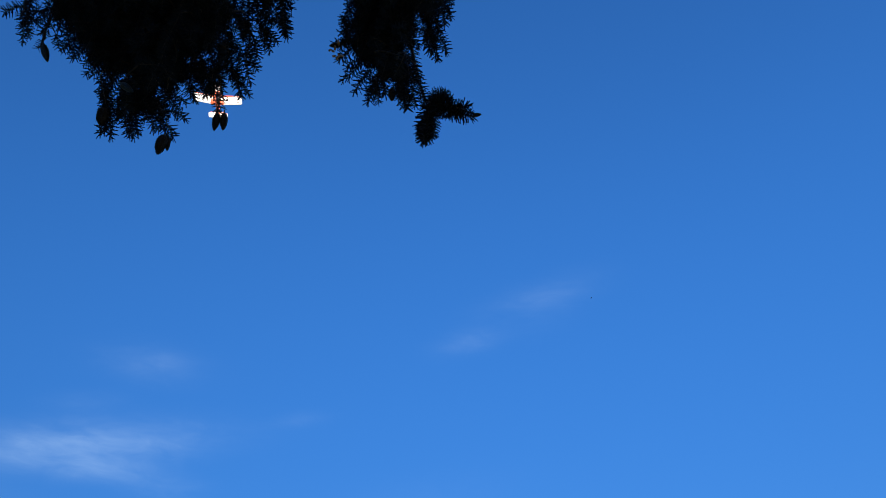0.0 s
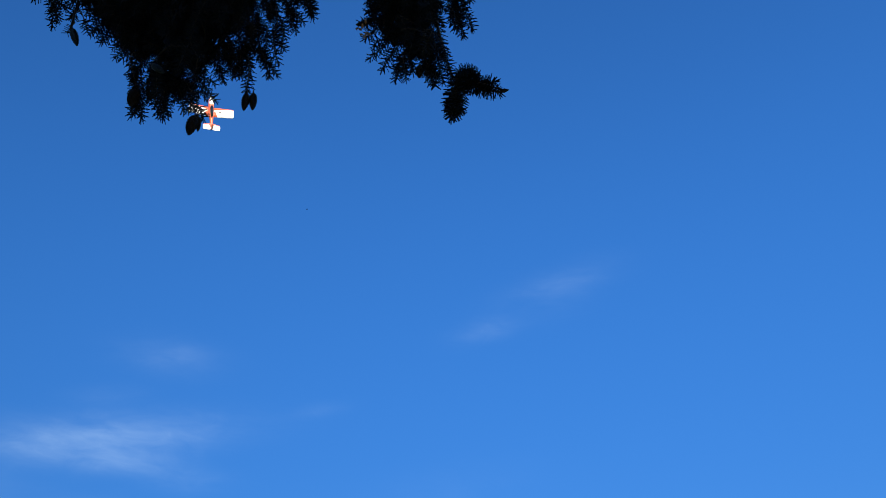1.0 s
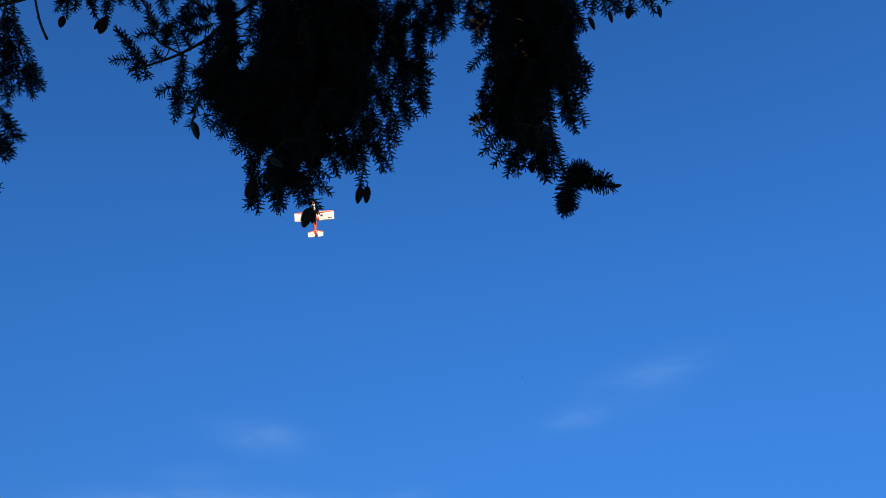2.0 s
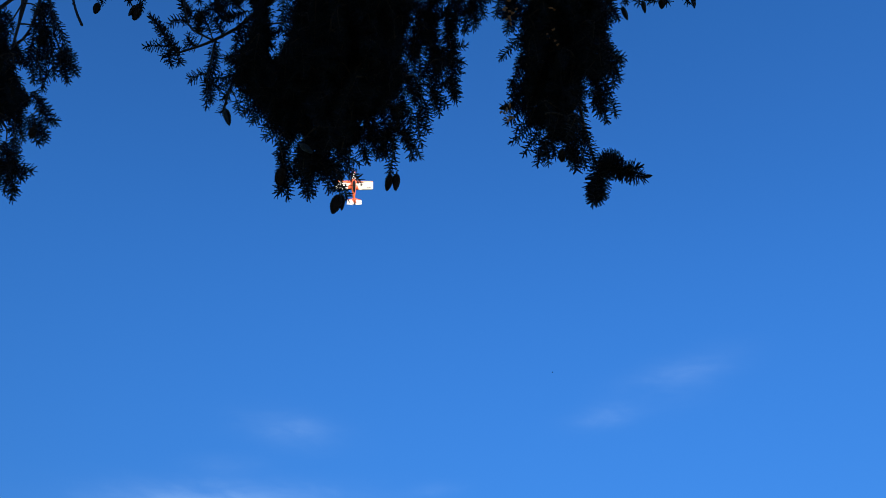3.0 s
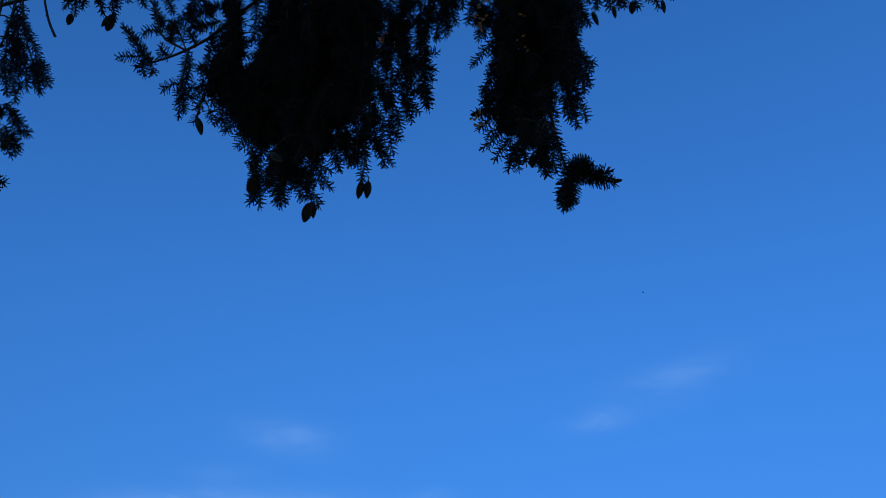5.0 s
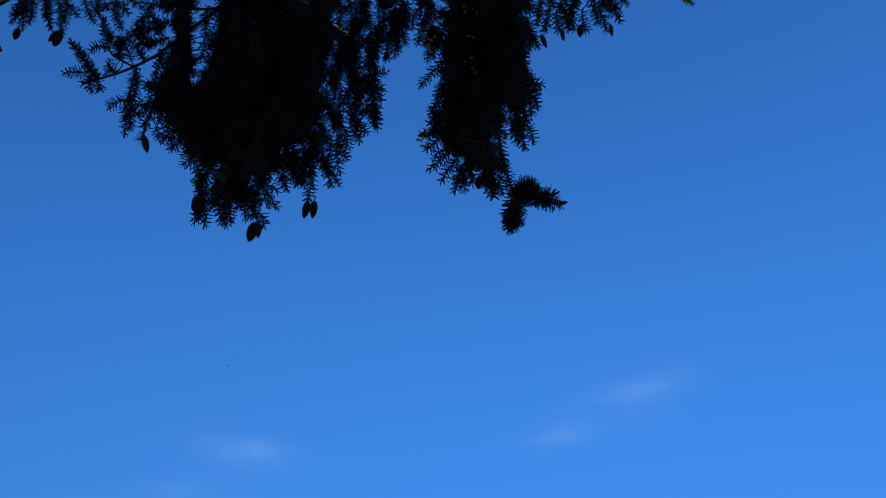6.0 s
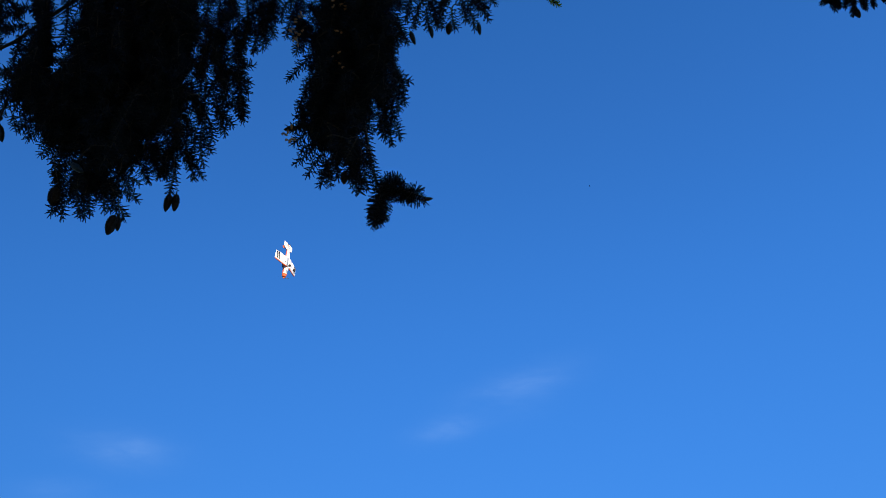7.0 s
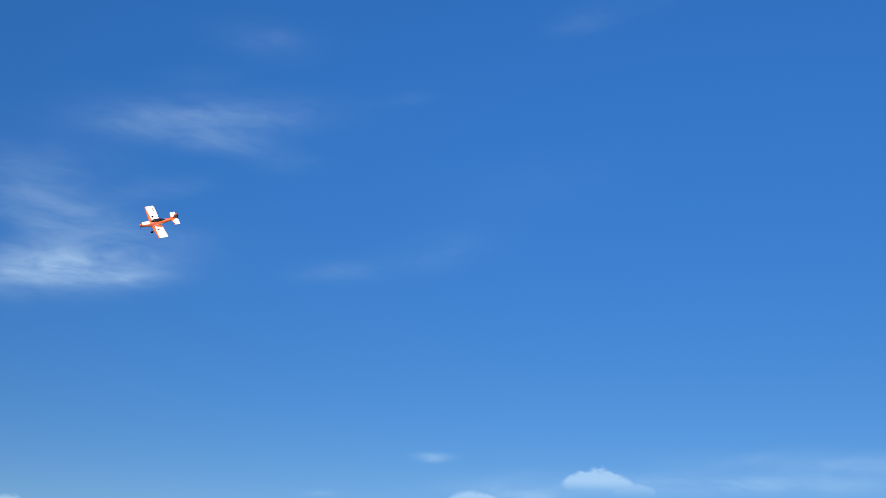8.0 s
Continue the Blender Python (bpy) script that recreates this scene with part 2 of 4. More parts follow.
# ---- spruce ----
def shoot(bm, rnd, a, b, needles, size, bow=0.0, stem=0.0022):
    """One needled shoot from a to b: a thin woody stem and spiky four-sided needles all round it."""
    a, b = Vector(a), Vector(b)
    side = (b - a).orthogonal().normalized()
    pts = [a.lerp(b, i / 4) + side * bow * math.sin(math.pi * i / 4) for i in range(5)]
    tube(bm, pts, [stem, stem * 0.95, stem * 0.85, stem * 0.7, stem * 0.4], 4, 1)
    length = (b - a).length
    d = (b - a).normalized()
    q = d.to_track_quat("Z", "Y")
    for i in range(needles):
        u = (i + rnd.random()) / needles
        p = a.lerp(b, u) + side * bow * math.sin(math.pi * u)
        turn = i * 2.399 + rnd.uniform(-0.4, 0.4)
        end = max(0.0, u - 0.86) / 0.14
        lean = radians(rnd.uniform(58, 76)) * (1 - 0.65 * end * rnd.uniform(0.6, 1.0))
        ray = q @ Vector((math.cos(turn) * math.sin(lean), math.sin(turn) * math.sin(lean), math.cos(lean)))
        ln = size * rnd.uniform(0.80, 1.10) * (0.85 + 0.15 * math.sin(math.pi * min(1, u + 0.15))) * (1 - 0.25 * end)
        w = 0.0022 * rnd.uniform(0.85, 1.2)
        x = ray.orthogonal().normalized() * w
        y = ray.cross(x)
        root, tips = [[bm.verts.new(at + v * k) for v in (x, y * 0.9 - x * 0.5, -y * 0.9 - x * 0.5)] for at, k in ((p, 0.9), (p + ray * ln, 0.6))]
        for k in range(3):
            n = (k + 1) % 3
            bm.faces.new((root[k], root[n], tips[n], tips[k]))
        bm.faces.new(tips)


def twig_mesh(seed, length, forks, size=0.030, density=440, mat=None):
    """A twig along +Z from its base, with side shoots."""
    rnd = random.Random(seed)
    bm = bmesh.new()
    bow = rnd.uniform(-0.012, 0.012)
    shoot(bm, rnd, (0, 0, 0), (rnd.uniform(-0.01, 0.01), rnd.uniform(-0.01, 0.01), length), int(length * density), size, bow, 0.0026)
    for k in range(forks):
        z = length * (0.12 + 0.62 * (k + rnd.random() * 0.7) / max(1, forks))
        turn = k * math.pi + rnd.uniform(-0.7, 0.7)
        ln = length * rnd.uniform(0.30, 0.55) * (1.15 - z / length * 0.6)
        lean = radians(rnd.uniform(35, 58))
        end = Vector((math.cos(turn) * math.sin(lean) * ln, math.sin(turn) * math.sin(lean) * ln, z + math.cos(lean) * ln))
        shoot(bm, rnd, (0, 0, z), end, int(ln * density), size * 0.95, rnd.uniform(-0.006, 0.006))
    me = finish(bm, "twig", [mat or SHADED_NEEDLE, SHADED_TWIG_BARK], smooth=False)
    me["length"] = length
    return me


def cone_mesh(seed, length, width, mat, opened=1.0):
    """A hanging cone along +Z from its stalk: a core under rows of overlapping scales."""
    rnd = random.Random(seed)
    bm = bmesh.new()
    prof = [(0.0, 0.2), (0.08, 0.7), (0.25, 0.98), (0.45, 1.0), (0.68, 0.80), (0.88, 0.45), (1.0, 0.1)]
    tube(bm, [(0, 0, u * length) for u, r in prof], [r * width * 0.42 for u, r in prof], 8)
    tube(bm, [(0, 0, -0.015), (0, 0, 0.004)], [0.002, 0.003], 5)
    for i in range(84):
        u = (i + 0.5) / 84
        r = np.interp(u, [p[0] for p in prof], [p[1] for p in prof]) * width * 0.44
        a = i * 2.399
        q = Euler((0, 0, a)).to_quaternion()
        s = width * 0.21 * (0.65 + 0.5 * math.sin(math.pi * u))
        out = 0.10 * opened * s * rnd.uniform(0.7, 1.6)
        z = u * length - s * 0.5
        pts = [(r * 0.8, -s * 0.55, z), (r * 0.8, s * 0.55, z), (r + out, s * 0.62, z + s * 0.75), (r + out * 1.6, 0, z + s * 1.25),
               (r + out, -s * 0.62, z + s * 0.75), (r + out + s * 0.16, 0, z + s * 0.5)]
        v = [bm.verts.new(q @ Vector(p)) for p in pts]
        for f in ((0, 1, 5), (1, 2, 5), (2, 3, 5), (3, 4, 5), (4, 0, 5)):
            bm.faces.new([v[k] for k in f])
    return finish(bm, "cone", mat, smooth=False)


def bud_mesh(seed):
    """A small clustered bud with overlapping papery scales."""
    rnd = random.Random(seed)
    bm = bmesh.new()
    prof = [(0, 0.3), (0.25, 0.85), (0.5, 1.0), (0.8, 0.7), (1.0, 0.15)]
    tube(bm, [(0, 0, u * 0.024) for u, r in prof], [r * 0.0046 * rnd.uniform(0.9, 1.1) for u, r in prof], 7)
    for k in range(9):
        a, u = k * 2.399, 0.15 + 0.08 * k
        q = Euler((0, 0, a)).to_quaternion()
        v = [bm.verts.new(q @ Vector(p)) for p in ((0.0038, -0.0025, u * 0.024), (0.0038, 0.0025, u * 0.024), (0.007, 0, u * 0.024 + 0.006))]
        bm.faces.new(v)
    return finish(bm, "bud", BUD, smooth=False)


TWIGS = [twig_mesh(s, *a) for s, a in enumerate(((0.20, 4), (0.22, 5), (0.17, 3), (0.24, 6), (0.18, 4), (0.15, 2)))]
SHOOTS = [twig_mesh(20 + s, ln, 0, 0.029, 520) for s, ln in enumerate((0.04, 0.055, 0.075, 0.095, 0.115, 0.14, 0.17, 0.045, 0.065, 0.085, 0.105, 0.125, 0.15, 0.18))]
COMBS = [twig_mesh(60 + s, 0.16, s % 2, 0.034, 330 + 45 * s) for s in range(5)]
LONG = [twig_mesh(50 + s, ln, 1, 0.029, 520) for s, ln in enumerate((0.13, 0.16, 0.12))]
THICK = twig_mesh(31, 0.14, 0, 0.036, 1000)
STUBS = [twig_mesh(33 + s, ln, 0, 0.019, 1300) for s, ln in enumerate((0.05, 0.07, 0.09))]
FRESH_SHOOT = twig_mesh(40, 0.065, 0, 0.020, 900, FRESH)
CONES = [cone_mesh(1, 0.088, 0.042, CONE), cone_mesh(2, 0.080, 0.040, CONE)]
TWIN_CONE = cone_mesh(4, 0.074, 0.026, CONE)
SLIM_CONE = cone_mesh(3, 0.090, 0.028, GREEN_CONE, 0.5)
BUDS = [bud_mesh(5), bud_mesh(6)]
BUD_END = cone_mesh(7, 0.026, 0.013, CONE, 0.6)

EYE_Z, FRONT = 1.6, 2.55
TRUNK = Vector((0.5, -1.9, 0))
spruce = tagged(new("spruce_tree"), "tall dark green spruce with drooping needled boughs and cones", "tree")
spruce.location = TRUNK


def local(p):
    return Vector(p) - TRUNK


def aim(base, way, spin=0.0):
    return Matrix.Translation(base) @ Vector(way).to_track_quat("Z", "Y").to_matrix().to_4x4() @ pose(0, 0, 0, 0, 0, spin)


def deeper(x, z, y):
    """A place on the drooping front of the crown, which leans up and outward."""
    k = y / FRONT
    return Vector((x * k, y, EYE_Z + (z - EYE_Z) * k))


def inside(poly, x, z):
    """Whether (x, z) lies within the outline poly."""
    hit = False
    for (x0, z0), (x1, z1) in zip(poly, poly[1:] + poly[:1]):
        if (z0 > z) != (z1 > z) and x < x0 + (x1 - x0) * (z - z0) / (z1 - z0):
            hit = not hit
    return hit


class Bough:
    """A limb of the spruce with its twigs."""

    def __init__(self, spine, seed, label=""):
        self.rnd = random.Random(seed)
        self.pts = bend([local(p) for p in spine], 26)
        self.nodes = list(self.pts[12:])
        self.bm = bmesh.new()
        tube(self.bm, self.pts, [0.045 * (1 - i / 25) ** 1.7 + 0.0035 for i in range(26)], 7)
        self.ob = new("bough", bpy.data.meshes.new("bough"))
        self.ob.parent = spruce
        tagged(self.ob, label)

    def stem(self, a, b, r=0.004):
        a, b = Vector(a), Vector(b)
        mid = a.lerp(b, 0.5) + Vector((self.rnd.uniform(-0.01, 0.01), 0, 0.012))
        tube(self.bm, bend([a, mid, b], 6), [r, r * 0.9, r * 0.8, r * 0.75, r * 0.65, r * 0.5], 5)

    def hang(self, me, tip, way, name="twig"):
        """A twig whose far end lies at tip."""
        way = Vector(way).normalized()
        length = max(v.co.z for v in me.vertices)
        base = local(deeper(tip[0], tip[2], tip[1])) - way * length
        place(name, me, self.ob, aim(base, way, self.rnd.uniform(0, 360)))
        return base

    def spray(self, a, b, me=None):
        """One needled shoot from a to the needle tips at b, on the face of the crown."""
        rnd = self.rnd
        y = FRONT + rnd.uniform(-0.035, 0.035)
        a = local(deeper(a[0], a[1], y))
        b = local(deeper(b[0], b[1], y + rnd.uniform(-0.02, 0.02)))
        way = b - a
        length = max(way.length - 0.018, 0.03)
        me = me or min(SHOOTS if rnd.random() < 0.5 else SHOOTS[::-1], key=lambda s: abs(math.log(s["length"] / length)))
        place("twig", me, self.ob, aim(a, way, rnd.uniform(0, 360)) @ Matrix.Diagonal((1, 1, length / me["length"], 1)))
        near = min(self.nodes, key=lambda p: (p - a).length + 0.6 * max(0.0, a.z - p.z))
        if (near - a).length < 0.16:
            self.stem(near, a, 0.0032)
        self.nodes.extend((a, a.lerp(b, 0.5)))

    def sprays(self, rows, kinds=(None,)):
        for a, b in rows:
            self.spray(a, b, self.rnd.choice(kinds))

    def mass(self, outline, n, depth, kinds=None):
        """Twigs that hang behind one another within an outline of the crown's face."""
        rnd = self.rnd
        xs, zs = [p[0] for p in outline], [p[1] for p in outline]
        roof = max(zs) - 0.02
        made = 0
        for trial in range(n * 40):
            if made == n:
                break
            x, z = rnd.uniform(min(xs), max(xs)), rnd.uniform(min(zs), max(zs))
            me = rnd.choice(kinds or (TWIGS if rnd.random() < 0.55 else [*LONG, *SHOOTS]))
            way = Vector((rnd.gauss(0, 0.22), rnd.gauss(-0.1, 0.2), -1)).normalized()
            ln = me["length"]
            up = (x - way.x * ln, z - way.z * ln)
            half = (x - way.x * ln * 0.5, z - way.z * ln * 0.5)
            if not inside(outline, x, z) or not (up[1] > roof or inside(outline, *up)) or not (half[1] > roof or inside(outline, *half)):
                continue
            y = FRONT + rnd.uniform(-depth, depth)
            base = local(deeper(x, z, y)) - way * ln
            place("twig", me, self.ob, aim(base, way, rnd.uniform(0, 360)))
            made += 1
            near = min(self.nodes, key=lambda p: (p - base).length + 0.5 * max(0.0, base.z - p.z))
            if (near - base).length < 0.3:
                self.stem(near, base, 0.0036)
            self.nodes.extend((base, base + way * ln * 0.6))

    def sprig(self, way_points, thick, thin):
        """A bare woody twig along way_points."""
        pts = [local(deeper(x, z, FRONT)) for x, z in way_points]
        line = bend(pts, 10)
        tube(self.bm, line, [thick + (thin - thick) * i / 9 for i in range(10)], 6)
        for p in line[2:9:2]:
            tube(self.bm, [p, p + Vector((self.rnd.uniform(-0.006, 0.006), 0, self.rnd.uniform(-0.008, 0.008)))], [thin * 0.9, thin * 0.5], 5)
        self.nodes.extend(line)

    def strand(self, a, b):
        """A long hanging twig, needled like a comb all the way down."""
        rnd = self.rnd
        y = FRONT + rnd.uniform(-0.08, 0.08)
        top, end = local(deeper(a[0], a[1], y)), local(deeper(b[0], b[1], y))
        way = end - top
        count = max(1, round(way.length / 0.16))
        step = (way.length - 0.014) / count
        for i in range(count):
            me = rnd.choice(COMBS)
            at = top + way.normalized() * step * i
            place("twig", me, self.ob, aim(at, way, rnd.uniform(0, 360)) @ Matrix.Diagonal((1, 1, step * 1.04 / me["length"], 1)))
            self.nodes.append(at)
        self.stem(min(self.pts[8:], key=lambda p: (p - top).length), top, 0.004)

    def cone(self, me, top, way=(0, 0, -1), size=1.0, label=""):
        m = aim(local(deeper(top[0], top[2], top[1])), way, self.rnd.uniform(0, 360)) @ Matrix.Scale(size, 4)
        ob = place("cone" if me is not BUD_END else "end_bud", me, self.ob, m)
        return tagged(ob, label)

    def done(self):
        self.ob.data = finish(self.bm, "bough", SHADED_TWIG_BARK)


def hanging_boughs():
    rnd = random.Random(11)
    # the broad bough in the middle: a dense dark core, ragged shoots round it
    b = Bough([(TRUNK.x, TRUNK.y, 6.3), (-1.7, 0.6, 6.2), (-1.0, 2.0, 5.5), (-0.85, 2.5, 4.75), (-0.85, 2.58, 4.25)], 1, "broad drooping bough hung with cones")
    b.mass([(-1.127, 5.212), (-1.051, 4.630), (-1.062, 4.478), (-1.014, 4.087), (-0.977, 3.915), (-0.898, 3.902), (-0.872, 3.960), (-0.854, 4.050), (-0.758, 4.169), (-0.665, 4.192), (-0.628, 4.258), (-0.622, 4.426), (-0.668, 5.175)], 260, 0.2)
    b.mass([(-1.073, 4.823), (-1.064, 4.478), (-1.001, 4.074), (-0.888, 3.993), (-0.756, 4.151), (-0.638, 4.280), (-0.672, 4.797)], 70, 0.12, kinds=TWIGS)
    b.mass([(-0.936, 4.356), (-0.867, 3.980), (-0.809, 3.953), (-0.725, 4.038), (-0.654, 4.074), (-0.613, 4.137), (-0.619, 4.341)], 46, 0.1, kinds=[*LONG, *SHOOTS])
    b.mass([(-0.957, 5.199), (-0.917, 4.216), (-0.821, 4.054), (-0.668, 4.232), (-0.629, 4.341), (-0.690, 5.177)], 80, 0.2, kinds=[*LONG, *SHOOTS])
    b.mass([(-1.028, 4.101), (-0.989, 3.898), (-0.900, 3.878), (-0.850, 3.918), (-0.798, 3.899), (-0.747, 3.996), (-0.733, 4.116), (-0.907, 4.136)], 46, 0.08, kinds=SHOOTS)
    # its ragged lower edge
    b.sprays([
        ((-1.131, 4.267), (-1.171, 4.192)), ((-1.098, 4.224), (-1.137, 4.150)), ((-1.046, 4.168), (-1.092, 4.090)), ((-0.995, 4.113), (-1.067, 4.069)), ((-0.981, 4.055), (-1.027, 3.986)), ((-0.974, 3.996), (-1.018, 3.931)),
        ((-0.997, 4.035), (-0.981, 3.833)), ((-0.969, 3.959), (-0.994, 3.819)), ((-0.991, 3.935), (-0.961, 3.809)), ((-0.927, 4.007), (-0.884, 3.802)), ((-0.940, 3.995), (-0.904, 3.816)), ((-0.901, 3.981), (-0.874, 3.834)),
        ((-0.955, 3.996), (-0.939, 3.884)), ((-0.877, 3.993), (-0.832, 3.836)), ((-0.857, 3.955), (-0.861, 3.877)), ((-0.826, 3.979), (-0.790, 3.827)), ((-0.791, 3.880), (-0.755, 3.803)), ((-0.821, 3.905), (-0.825, 3.833)),
        ((-0.806, 3.934), (-0.723, 3.870)), ((-0.833, 4.068), (-0.766, 3.932)), ((-0.816, 4.049), (-0.722, 3.948)), ((-0.858, 4.051), (-0.836, 3.910))])
    b.sprays([
        ((-0.754, 4.135), (-0.703, 3.950)), ((-0.773, 4.104), (-0.724, 3.990)), ((-0.721, 4.107), (-0.672, 3.983)), ((-0.703, 4.154), (-0.687, 4.029)), ((-0.660, 4.139), (-0.637, 4.010)), ((-0.641, 4.073), (-0.626, 3.904)),
        ((-0.639, 4.120), (-0.537, 3.969)), ((-0.619, 4.145), (-0.559, 3.965)), ((-0.624, 4.119), (-0.591, 4.026)), ((-0.803, 4.163), (-0.773, 4.047)), ((-0.744, 4.222), (-0.718, 4.063)), ((-0.809, 4.119), (-0.813, 3.991)),
        ((-0.695, 4.234), (-0.665, 4.074)), ((-0.716, 4.128), (-0.663, 4.008)), ((-0.669, 4.113), (-0.649, 3.973)), ((-0.685, 4.121), (-0.693, 3.979)), ((-0.656, 4.100), (-0.670, 3.969)), ((-0.712, 4.167), (-0.707, 4.045)), ((-0.649, 4.232), (-0.609, 4.118)), ((-0.620, 4.258), (-0.589, 4.144))])
    for x, w in ((-0.637, -0.05), (-0.617, 0.05)):
        b.cone(TWIN_CONE, (x, FRONT - 0.03, 3.918), (w, -0.1, -1))
    b.cone(CONES[0], (-0.794, FRONT - 0.04, 3.832), (-0.12, -0.05, -1), 0.85)
    b.cone(TWIN_CONE, (-0.783, FRONT - 0.03, 3.832), (0.10, 0.0, -1), 0.8)
    b.cone(SLIM_CONE, (-0.956, FRONT - 0.26, 4.054), (0.7, -0.3, -0.8), 0.8, "slim green young cone")
    b.cone(CONES[1], (-0.993, FRONT - 0.05, 3.947), (0.05, -0.2, -1), 0.95)
    b.cone(CONES[0], (-0.645, FRONT - 0.05, 4.226), (0.1, -0.2, -1), 0.9)
    b.mass([(-0.702, 5.000), (-0.639, 4.300), (-0.594, 4.216), (-0.565, 4.228), (-0.617, 4.994)], 16, 0.08, kinds=SHOOTS)
    # long comb-like strands down its side
    for a, z in (((-0.637, 4.996), (-0.544, 4.047)), ((-0.580, 4.992), (-0.502, 4.198)), ((-0.486, 4.597), (-0.447, 4.234)), ((-0.529, 4.988), (-0.472, 4.418))):
        b.strand(a, z)
    b.mass([(-0.636, 5.173), (-0.573, 4.338), (-0.495, 4.363), (-0.470, 4.447), (-0.486, 4.566), (-0.552, 5.166)], 20, 0.1, kinds=SHOOTS)
    b.sprays([
        ((-0.588, 4.727), (-0.589, 4.512)), ((-0.559, 4.601), (-0.526, 4.392)), ((-0.538, 4.756), (-0.543, 4.539)), ((-0.509, 4.508), (-0.522, 4.336)), ((-0.595, 4.483), (-0.599, 4.284)), ((-0.553, 4.394), (-0.527, 4.240)), ((-0.505, 4.722), (-0.476, 4.566)),
        ((-0.530, 4.308), (-0.469, 4.205)), ((-0.519, 4.280), (-0.493, 4.166)), ((-0.487, 4.391), (-0.425, 4.281)), ((-0.469, 4.418), (-0.437, 4.244)), ((-0.468, 4.491), (-0.429, 4.410)), ((-0.477, 4.500), (-0.409, 4.535)), ((-0.491, 4.658), (-0.456, 4.475)),
        ((-0.487, 4.477), (-0.431, 4.359)), ((-0.590, 4.216), (-0.596, 4.097)), ((-0.566, 4.188), (-0.518, 4.094)), ((-0.551, 4.254), (-0.517, 4.141))])
    b.done()
    # the bough beside it, that carries the open side branch
    b = Bough([(TRUNK.x, TRUNK.y, 6.0), (-2.0, 0.6, 6.0), (-1.5, 1.9, 5.6), (-1.05, 2.45, 5.05), (-1.02, FRONT, 4.86)], 3, "open side bough with sparse twigs")
    b.mass([(-1.303, 5.226), (-1.208, 4.639), (-1.240, 4.533), (-1.227, 4.370), (-1.181, 4.269), (-1.084, 4.164), (-1.016, 4.101), (-0.992, 4.219), (-1.054, 4.478), (-1.129, 4.542), (-1.261, 5.223)], 100, 0.14)
    b.mass([(-1.206, 4.531), (-1.202, 4.369), (-1.170, 4.277), (-1.018, 4.114), (-0.901, 4.096), (-0.856, 4.352), (-0.971, 4.625), (-1.074, 4.479)], 44, 0.12, kinds=TWIGS)
    b.sprig([(-1.042, 4.973), (-1.087, 4.908), (-1.151, 4.828), (-1.271, 4.658)], 0.009, 0.007)
    b.sprig([(-1.271, 4.658), (-1.344, 4.597), (-1.401, 4.563), (-1.462, 4.536)], 0.0065, 0.004)
    b.sprig([(-1.348, 4.597), (-1.413, 4.644), (-1.457, 4.691), (-1.515, 4.852)], 0.004, 0.003)
    b.sprig([(-1.338, 4.596), (-1.332, 4.493), (-1.328, 4.389)], 0.004, 0.003)
    b.sprig([(-1.235, 4.370), (-1.238, 4.299), (-1.241, 4.230)], 0.004, 0.003)
    b.sprig([(-1.207, 4.919), (-1.097, 4.919), (-1.039, 4.973)], 0.005, 0.006)
    b.sprays([
        ((-1.461, 4.530), (-1.631, 4.770)), ((-1.479, 4.555), (-1.605, 4.732)), ((-1.471, 4.554), (-1.435, 4.447)), ((-1.485, 4.561), (-1.458, 4.457)), ((-1.503, 4.569), (-1.605, 4.565)), ((-1.492, 4.556), (-1.528, 4.500)),
        ((-1.401, 4.563), (-1.458, 4.554)), ((-1.456, 4.685), (-1.526, 4.904)), ((-1.470, 4.711), (-1.550, 4.713)), ((-1.460, 4.750), (-1.527, 4.836)), ((-1.413, 4.644), (-1.398, 4.785)), ((-1.359, 4.629), (-1.444, 4.775)),
        ((-1.316, 4.626), (-1.415, 4.763)), ((-1.393, 4.631), (-1.442, 4.659)), ((-1.414, 4.576), (-1.458, 4.653)), ((-1.333, 4.584), (-1.330, 4.375)), ((-1.323, 4.552), (-1.319, 4.403)), ((-1.335, 4.422), (-1.411, 4.382)),
        ((-1.333, 4.389), (-1.308, 4.225)), ((-1.324, 4.409), (-1.254, 4.320)), ((-1.295, 4.396), (-1.250, 4.365)), ((-1.317, 4.374), (-1.286, 4.274))])
    b.sprays([
        ((-1.247, 4.506), (-1.292, 4.467)), ((-1.240, 4.488), (-1.283, 4.520)), ((-1.237, 4.252), (-1.266, 4.215)), ((-1.262, 4.852), (-1.402, 4.872)), ((-1.253, 4.753), (-1.344, 4.733)), ((-1.251, 4.688), (-1.260, 4.519)),
        ((-1.280, 4.771), (-1.369, 4.910)), ((-1.246, 4.641), (-1.275, 4.587)), ((-1.230, 4.341), (-1.250, 4.264)), ((-1.203, 4.284), (-1.173, 4.200)), ((-1.156, 4.240), (-1.126, 4.158)), ((-1.253, 4.444), (-1.268, 4.372)),
        ((-1.299, 4.939), (-1.407, 4.982)), ((-1.269, 4.819), (-1.390, 4.791)), ((-1.132, 4.928), (-1.106, 4.633))])
    b.cone(CONES[0], (-1.422, FRONT - 0.03, 4.754), (0, -0.2, -1), 0.75)
    b.cone(SLIM_CONE, (-1.234, FRONT - 0.03, 4.235), (0.36, -0.05, -1), 0.95, "slim green young cone")
    # twigs and cones further out
    b.sprig([(-1.880, 5.073), (-1.791, 5.115), (-1.684, 5.145)], 0.008, 0.006)
    b.sprig([(-1.684, 5.145), (-1.564, 4.927), (-1.477, 4.788)], 0.004, 0.003)
